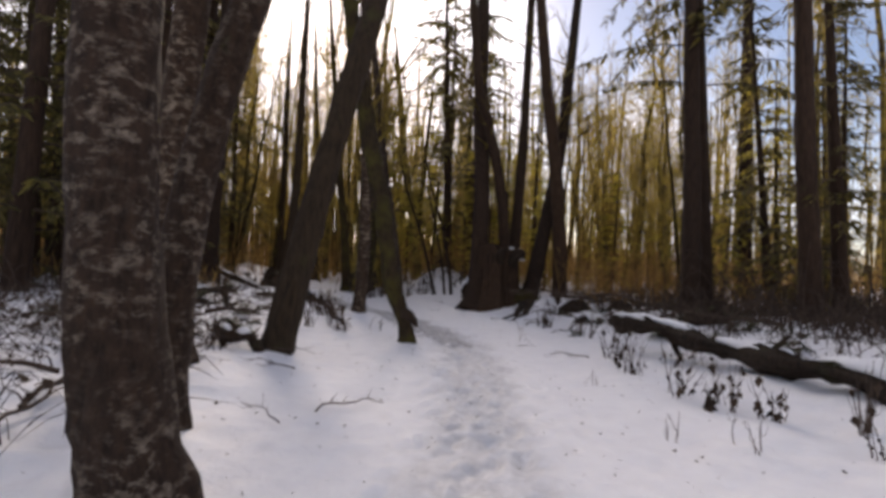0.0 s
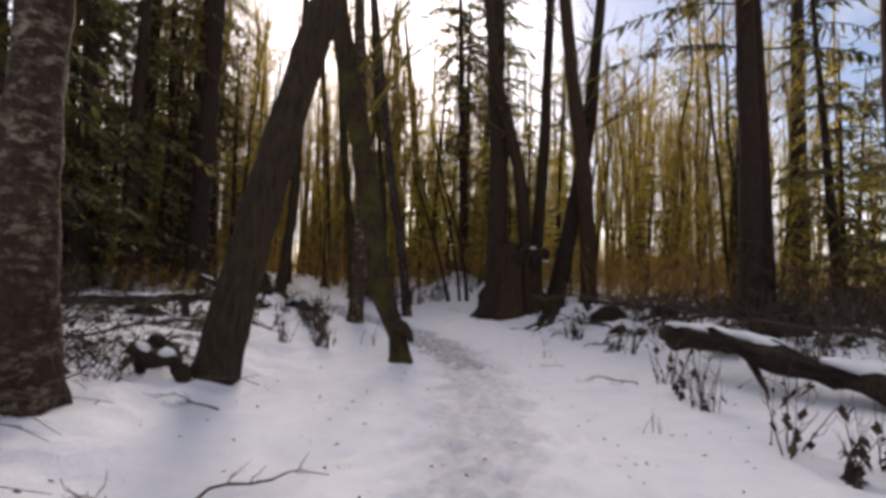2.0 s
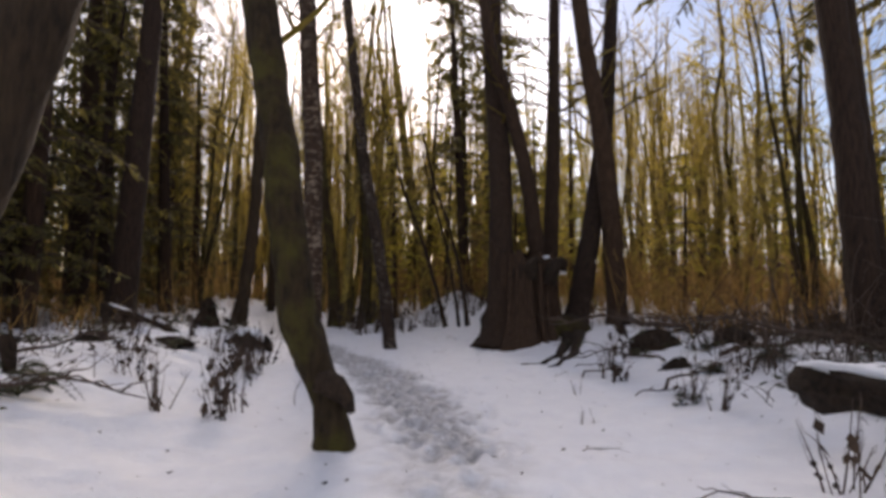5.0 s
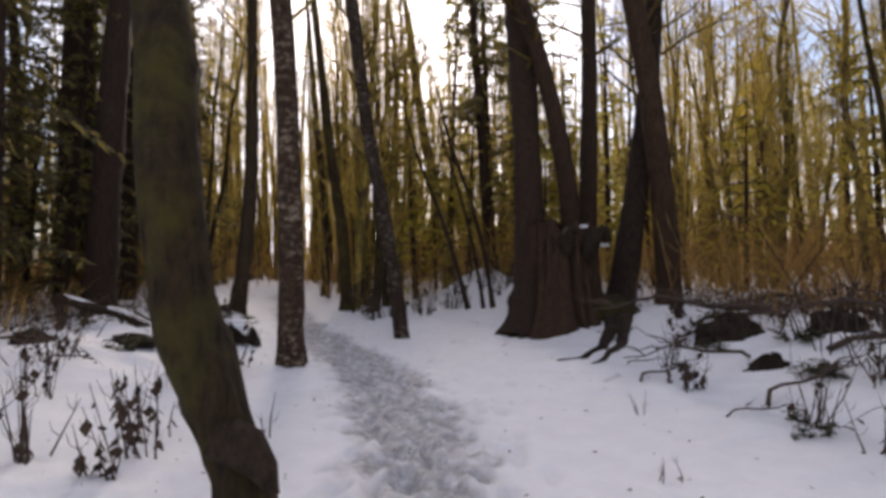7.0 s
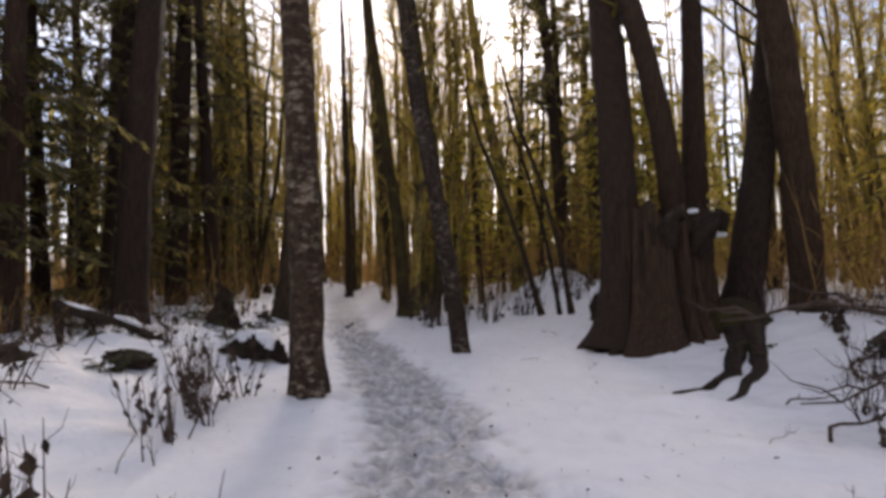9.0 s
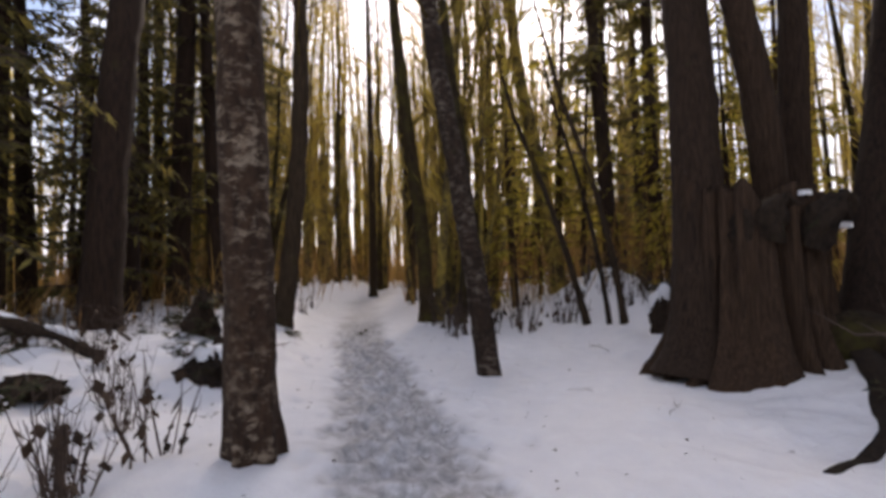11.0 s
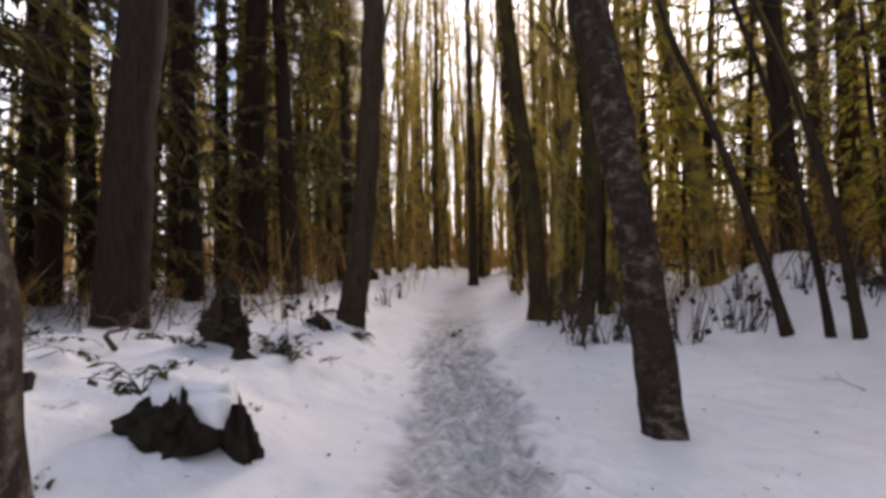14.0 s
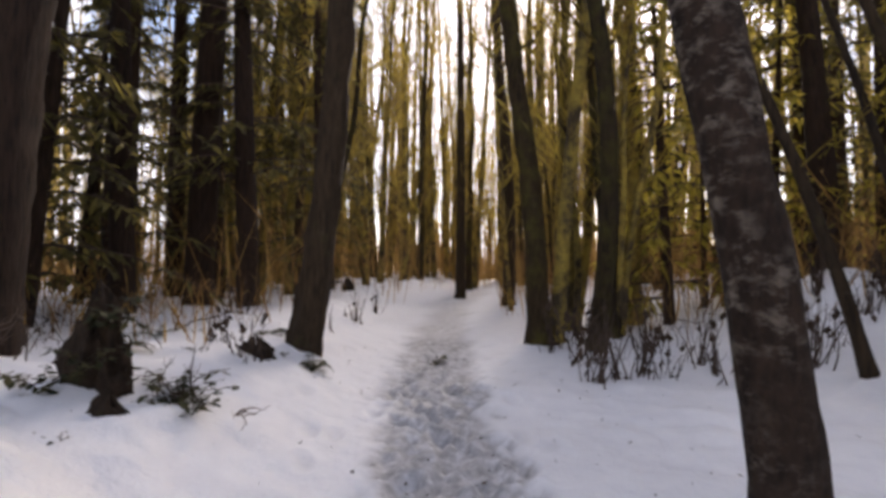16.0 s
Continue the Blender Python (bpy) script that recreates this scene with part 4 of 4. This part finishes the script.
for row in ((-4.20, 18.20, 0.34, 0.42, 4), (-5.90, 19.70, 0.36, 0.26, 2), (-6.52, 19.95, 0.6, 0.85, 3),
            (-6.4, 15.6, 0.9, 0.3, 5), (-5.6, 11.9, 0.8, 0.3, 6), (-3.75, 9.3, 0.55, 0.36, 7), (4.35, 17.2, 1.0, 0.5, 8), (4.2, 15.6, 0.5, 0.3, 9),
            (-12.9, 31.6, 0.5, 0.45, 10), (6.3, 12.5, 1.2, 0.5, 11), (7.4, 14.6, 1.3, 0.6, 12), (5.6, 16.6, 0.9, 0.45, 13), (-6.9, 22.0, 0.5, 0.3, 14),
            (-5.45, 16.4, 0.9, 0.22, 15)):
    rotten_stump(*row)
rotten_stump(-4.62, 18.02, 0.82, 0.40, 1, "broad rotting stump with a ragged dark face, capped with snow", 0.36)
rotten_stump(1.2, 23.6, 0.6, 1.0, 21, "dead snag laden with snow behind the great stump", 0.4)


def fern(seed):
    rng = random.Random(seed)
    t = thing("sword_fern", (0, 0, 0), "flattened dark sword fern poking out of the snow", "fern", "ferns on the forest floor")
    for k in range(11):
        c, s = spin(rng)
        ln, up = rng.uniform(0.25, 0.55), rng.uniform(0.35, 0.95)
        f = np.linspace(0, 1, 6)
        pts = np.stack([c * ln * f, s * ln * f, up * ln * 2.0 * f - up * ln * 2.3 * f ** 2], -1)
        b = Build()
        b.tube(pts, np.linspace(0.006, 0.002, 6), 3)
        for g in np.linspace(0.12, 0.98, 15):
            p = np.array([np.interp(g, f, pts[:, q]) for q in range(3)])
            size = 0.085 * math.sin(math.pi * (0.12 + 0.85 * g)) + 0.015
            for side in (-1, 1):
                way = np.array([-side * s + c * 0.35, side * c + s * 0.35, -0.25]) * size
                b.blade(p, way, np.array([c, s, 0]) * size * 0.2)
        part("frond", b, FERN, t)
    return t


def leaf_clump(seed):
    rng = random.Random(seed)
    t = thing("leafy_shrub", (0, 0, 0), "low clump of dark leathery leaves half under snow", "shrub", "leafy clumps on the bank")
    dark = Build()
    for _ in range(9):
        c, s = spin(rng)
        ln, h = rng.uniform(0.12, 0.4), rng.uniform(0.08, 0.34)
        f = np.linspace(0, 1, 4)
        pts = np.stack([c * ln * f, s * ln * f, h * (1.7 * f - 0.9 * f * f) - 0.05], -1)
        w = Build()
        w.tube(pts, np.linspace(0.006, 0.002, 4), 3)
        part("stem", w, TWIG, t)
        for _ in range(9):
            g = rng.uniform(0.25, 1)
            p = np.array([np.interp(g, f, pts[:, q]) for q in range(3)])
            u, v = spin(rng)
            size = rng.uniform(0.05, 0.11)
            dark.blade(p, np.array([u, v, rng.uniform(-0.9, 0.2)]) * size, np.array([-v, u, rng.uniform(-0.3, 0.3)]) * size * rng.uniform(0.28, 0.42))
    tagged(part("foliage", dark, FERN, t, "dark leathery leaves"), kind="stuff")
    return t


def dead_shrub(seed, stems, h, leaves):
    rng = random.Random(seed)
    t = thing("dry_shrub", (0, 0, 0), "dry leafless stems with a few withered leaves in snow", "shrub", "dry shrubs in the snow")
    dry = Build()
    for _ in range(stems):
        wood = Build()
        c, s = spin(rng)
        hh, lean = h * rng.uniform(0.45, 1.0), rng.uniform(0.05, 0.45)
        f = np.linspace(0, 1, 6)
        x0, y0 = rng.gauss(0, 0.09), rng.gauss(0, 0.09)
        k = rng.uniform(-0.1, 0.15)
        pts = np.stack([x0 + c * lean * hh * f + k * np.sin(f * 4) * 0.3, y0 + s * lean * hh * f, hh * f - 0.08], -1)
        wood.tube(pts, np.linspace(rng.uniform(0.006, 0.012), 0.0025, 6), 4)
        for _ in range(rng.randint(0, 3)):
            g = rng.randint(2, 4)
            u, v = spin(rng)
            wood.tube([pts[g], pts[g] + np.array([u, v, 0.8]) * hh * 0.12, pts[g] + np.array([u * 1.3, v * 1.3, 1.9]) * hh * 0.13], [0.004, 0.003, 0.0015], 3)
        for _ in range(leaves):
            g = rng.uniform(0.05, 0.95)
            p = np.array([np.interp(g, f, pts[:, q]) for q in range(3)])
            u, v = spin(rng)
            size = rng.uniform(0.06, 0.17)
            dry.blade(p, np.array([u * 0.5, v * 0.5, -0.8]) * size, np.array([-v, u, 0.2]) * size * rng.uniform(0.2, 0.45))
        part("stem", wood, TWIG, t)
    if leaves:
        tagged(part("foliage", dry, DRY_LEAF, t, "withered brown leaves"), kind="stuff")
    return t


def branch(seed, ln, r):
    rng = random.Random(seed)
    t = thing("fallen_branch", (0, 0, 0), "bare dead branch lying in the snow", "branch", "fallen branches in the snow")
    f = np.linspace(0, 1, 9)
    bend = rng.uniform(-0.25, 0.25)
    pts = np.stack([ln * f, ln * (bend * f * f + 0.05 * np.sin(f * 9)), 0.10 * ln * np.sin(f * 2.4) + 0.02 * ln * np.sin(f * 12)], -1)
    b = Build()
    b.tube(pts, np.linspace(r, r * 0.25, 9), 6, 0.25, seed)
    part("stem", b, TWIG, t)
    for _ in range(6):
        k = rng.randint(2, 7)
        side = rng.choice((-1, 1))
        reach = ln * rng.uniform(0.14, 0.42)
        g = np.linspace(0, 1, 6)
        q = pts[k] + np.stack([reach * 0.75 * g, side * reach * (0.75 * g - 0.3 * g * g), reach * (rng.uniform(-0.1, 0.55) * g + 0.06 * np.sin(g * 8))], -1)
        b = Build()
        b.tube(q, np.linspace(r * 0.45, 0.002, 6), 4)
        part("twig", b, TWIG, t)
    return t


def scatter():
    rng = random.Random(123)
    first = {}

    def put(model, x, y, turn=None, size=1.0, dz=0.0):
        m = Matrix.Translation((x, y, ground_z(x, y) + dz)) @ pose(0, 0, 0, rng.gauss(0, 4), rng.gauss(0, 4), rng.uniform(0, 360) if turn is None else turn)
        if first.get(model) is None:
            model.matrix_basis = m
            first[model] = 1
        else:
            copy_thing(model, m @ Matrix.Scale(size, 4))

    ferns = [fern(400), fern(401), leaf_clump(402), leaf_clump(403), leaf_clump(404)]
    shrubs = [dead_shrub(420, 9, 0.9, 3), dead_shrub(421, 6, 0.7, 6), dead_shrub(422, 14, 1.1, 1), dead_shrub(423, 4, 0.55, 0), dead_shrub(424, 8, 0.6, 9)]
    sticks = [branch(440, 1.0, 0.012), branch(441, 1.8, 0.024), branch(442, 0.6, 0.008), branch(443, 2.8, 0.05)]
    # beside the path, where they stand
    for k, x, y, size in ((4, 3.45, 6.6, 1.2), (0, 3.3, 7.3, 1.1), (1, 3.9, 6.1, 1.2), (2, 3.2, 8.7, 0.8), (0, 3.35, 10.2, 0.9), (2, 4.4, 5.5, 0.9), (2, 3.5, 13.4, 0.8), (2, 3.2, 16.4, 0.8), (0, -4.9, 14.4, 1.0), (2, -5.4, 17.2, 0.9), (2, -4.0, 16.2, 0.8), (0, 3.75, 6.9, 0.8), (1, 3.2, 9.3, 0.8), (2, 3.6, 12.6, 0.7), (1, 2.95, 14.9, 0.9),
                          (4, 3.0, 15.3, 0.8), (0, 3.6, 17.2, 0.8), (2, 2.6, 18.2, 0.5), (1, -2.2, 11.9, 0.9), (0, -2.35, 12.4, 1.0), (2, -3.25, 15.2, 0.9),
                          (0, -3.4, 14.6, 0.9), (1, -3.5, 15.4, 1.0), (0, -4.2, 13.4, 0.9), (3, -1.6, 13.0, 0.7), (2, -3.1, 15.0, 1.0), (0, -3.3, 15.9, 1.1), (2, -2.95, 14.4, 0.8), (0, -2.6, 12.9, 0.9), (2, -3.0, 12.0, 0.9), (2, -4.6, 16.6, 0.9), (3, -2.8, 13.9, 0.9),
                          (2, -3.2, 24.9, 0.9), (2, -3.6, 25.6, 1.0), (0, -2.6, 25.2, 0.8), (2, -4.5, 26.4, 0.8), (2, -2.0, 25.6, 0.9), (2, -1.2, 26.2, 1.0),
                          (2, 0.6, 26.2, 1.1), (2, 1.2, 25.4, 1.1), (2, -3.4, 24.6, 1.4), (2, -2.9, 25.3, 1.3), (0, -3.9, 25.9, 1.4), (2, -2.2, 26.3, 1.4), (2, -1.6, 25.1, 1.2), (2, -0.9, 25.9, 1.3), (0, -4.4, 27.0, 1.5), (2, -3.0, 27.2, 1.5), (0, 0.5, 28.2, 1.2), (0, -0.2, 28.7, 1.2), (2, 1.0, 28.6, 1.2), (0, 0.3, 27.6, 1.3), (2, -0.5, 28.0, 1.4), (0, -0.6, 26.6, 1.0), (2, 0.0, 27.3, 1.0), (2, -1.0, 27.6, 1.0), (0, 0.9, 27.0, 1.0),
                          (0, -6.6, 21.6, 0.8), (1, -7.3, 21.8, 0.9), (3, -6.0, 20.3, 1.0), (3, -7.9, 24.4, 1.0), (2, -8.6, 26.2, 0.8), (2, -9.6, 28.4, 0.8),
                          (2, -5.4, 30.0, 0.8), (2, -6.3, 31.6, 0.8), (0, 4.6, 14.2, 0.8), (4, 4.9, 13.0, 0.9), (3, 2.2, 7.6, 0.6), (3, 2.4, 5.4, 0.7),
                          (3, 2.9, 5.0, 0.9), (0, 4.2, 4.9, 0.8), (3, 1.9, 12.2, 0.5), (3, 2.1, 14.0, 0.6)):
        put(shrubs[k], x, y, None, size)
    for x, y, size in ((-3.6, 9.2, 0.7), (-4.2, 8.6, 0.9), (-7.8, 20.9, 1.1), (-3.9, 10.6, 0.8),
                       (-4.9, 12.3, 0.9), (-6.0, 13.4, 1.0), (-5.2, 15.9, 1.0), (-6.8, 17.4, 1.1), (-7.4, 15.0, 1.1), (-8.2, 18.2, 1.1), 
                       (4.4, 18.0, 1.0), (4.9, 16.4, 1.1), (5.3, 14.6, 1.1), (5.8, 12.8, 1.2), (6.4, 11.0, 1.2), (3.9, 16.6, 0.8), (2.9, 19.0, 0.9),
                       (6.0, 9.4, 1.1), (5.4, 18.6, 1.2), (6.6, 15.8, 1.3), (-5.6, 10.0, 1.0), (-6.8, 11.4, 1.1), (-4.6, 6.8, 0.9), (-5.9, 8.1, 1.0),
                       (-6.5, 22.6, 0.8), (5.0, 11.8, 1.0), (5.6, 10.6, 1.1), (6.6, 9.9, 1.2), (6.2, 13.6, 1.2), (7.2, 12.0, 1.3), (4.7, 13.2, 0.9), (4.4, 14.9, 0.9), (8.0, 14.4, 1.3), (7.6, 16.8, 1.3), (-6.6, 19.6, 1.0), (-7.6, 22.9, 0.8), (-8.8, 22.0, 1.0), (-7.5, 12.9, 1.1), (3.4, 13.6, 0.7), (7.4, 13.4, 1.3), (-6.0, 25.0, 0.6)):
        put(ferns[rng.randrange(5)], x, y, None, size, -0.02)
        if rng.random() < 0.6:
            put(ferns[rng.randrange(2, 5)], x + rng.gauss(0, 0.3), y + rng.gauss(0, 0.3), None, size, 0.0)
    for x, y, dz in ((-5.85, 20.15, 0.0), (-6.0, 20.3, 0.05), (-5.72, 20.2, -0.02), (-6.4, 19.9, 0.5), (-6.25, 19.75, 0.25), (-4.85, 17.9, 0.3),
                     (-7.6, 20.75, 0.4), (-7.4, 20.6, 0.2), (-7.8, 20.7, 0.2), (-5.5, 11.8, 0.15), (-3.75, 9.4, 0.15), (-6.3, 15.5, 0.15), (4.4, 18.2, 0.2), (6.2, 12.4, 0.3)):
        put(ferns[rng.randrange(2, 5)], x, y, None, rng.uniform(0.7, 1.1), dz)
    for k, x, y, turn, size in ((0, -1.25, 5.5, 60, 1.0), (0, -2.0, 7.4, 170, 0.9), (2, -1.5, 5.1, 140, 1.2), (1, -3.2, 3.9, 120, 0.9), (1, -4.0, 5.6, 200, 1.2),
                                (1, -3.6, 4.6, 80, 1.2), (1, -4.6, 7.6, 40, 1.2), (1, -4.3, 8.8, 150, 1.3), (0, -2.7, 8.1, 10, 0.8), (1, -5.4, 12.6, 100, 1.3),
                                (1, -4.9, 11.0, 20, 1.2), (0, 2.9, 13.75, 20, 1.0), (1, 3.4, 14.0, 40, 1.0), (0, 3.0, 19.3, 80, 0.9), 
                                (0, 1.6, 11.0, 0, 0.4), (2, 2.0, 15.2, 40, 0.5), (0, 2.8, 9.9, 200, 0.9), (1, -6.8, 18.8, 150, 1.2), (0, -5.6, 20.6, 330, 0.8),
                                (2, -0.4, 19.6, 10, 0.5), (2, 0.7, 18.4, 70, 0.5), (2, 0.1, 22.6, 130, 0.8),
                                (3, 4.2, 18.4, 15, 1.0), (3, 5.4, 17.6, 170, 1.1), (3, 6.0, 16.2, 40, 1.0), (3, 4.9, 15.6, 345, 0.9), (3, 6.6, 14.2, 150, 1.1), (1, 3.6, 17.4, 60, 1.0),
                                (3, 5.6, 12.6, 20, 1.0), (3, 6.9, 17.6, 100, 1.2), (1, 4.1, 16.0, 210, 1.1), (0, 2.6, 16.6, 35, 0.9), (1, 2.5, 15.4, 50, 0.8), (3, 7.4, 11.4, 160, 1.1)):
        put(sticks[k], x, y, turn, size, 0.03)
    # small dark leaves poking through the snow of the bank
    for _ in range(30):
        y = rng.uniform(15.5, 22.5)
        x = float(np.interp(y, TRAIL_Y, TRAIL_X)) - rng.uniform(2.0, 5.6)
        put(ferns[rng.randrange(2, 5)], x, y, None, rng.uniform(0.25, 0.5), -0.03)
    for _ in range(70):
        y = rng.uniform(3, 30)
        side = rng.choice((-1, -1, 1))
        x = float(np.interp(y, TRAIL_Y, TRAIL_X)) + side * rng.uniform(4.0, 11)
        put(rng.choice(shrubs + ferns + sticks[:2]), x, y, None, rng.uniform(0.8, 1.3), 0.02)


scatter()


def litter():
    """Fallen needles, bark flakes and twig ends on the snow."""
    rng = random.Random(88)
    b = Build()
    for _ in range(900):
        y = rng.uniform(3, 25)
        x = float(np.interp(y, TRAIL_Y, TRAIL_X)) + rng.gauss(0, 2.4)
        c, s = spin(rng)
        size = rng.uniform(0.015, 0.06)
        b.blade((x, y, ground_z(x, y) + 0.012), np.array([c, s, rng.uniform(0, 0.35)]) * size, np.array([-s, c, 0.2]) * size * rng.uniform(0.12, 0.4))
    tagged(part("forest_litter", b, DRY_LEAF), "dark specks of fallen leaves and bark on snow", "litter", kind="stuff")


litter()
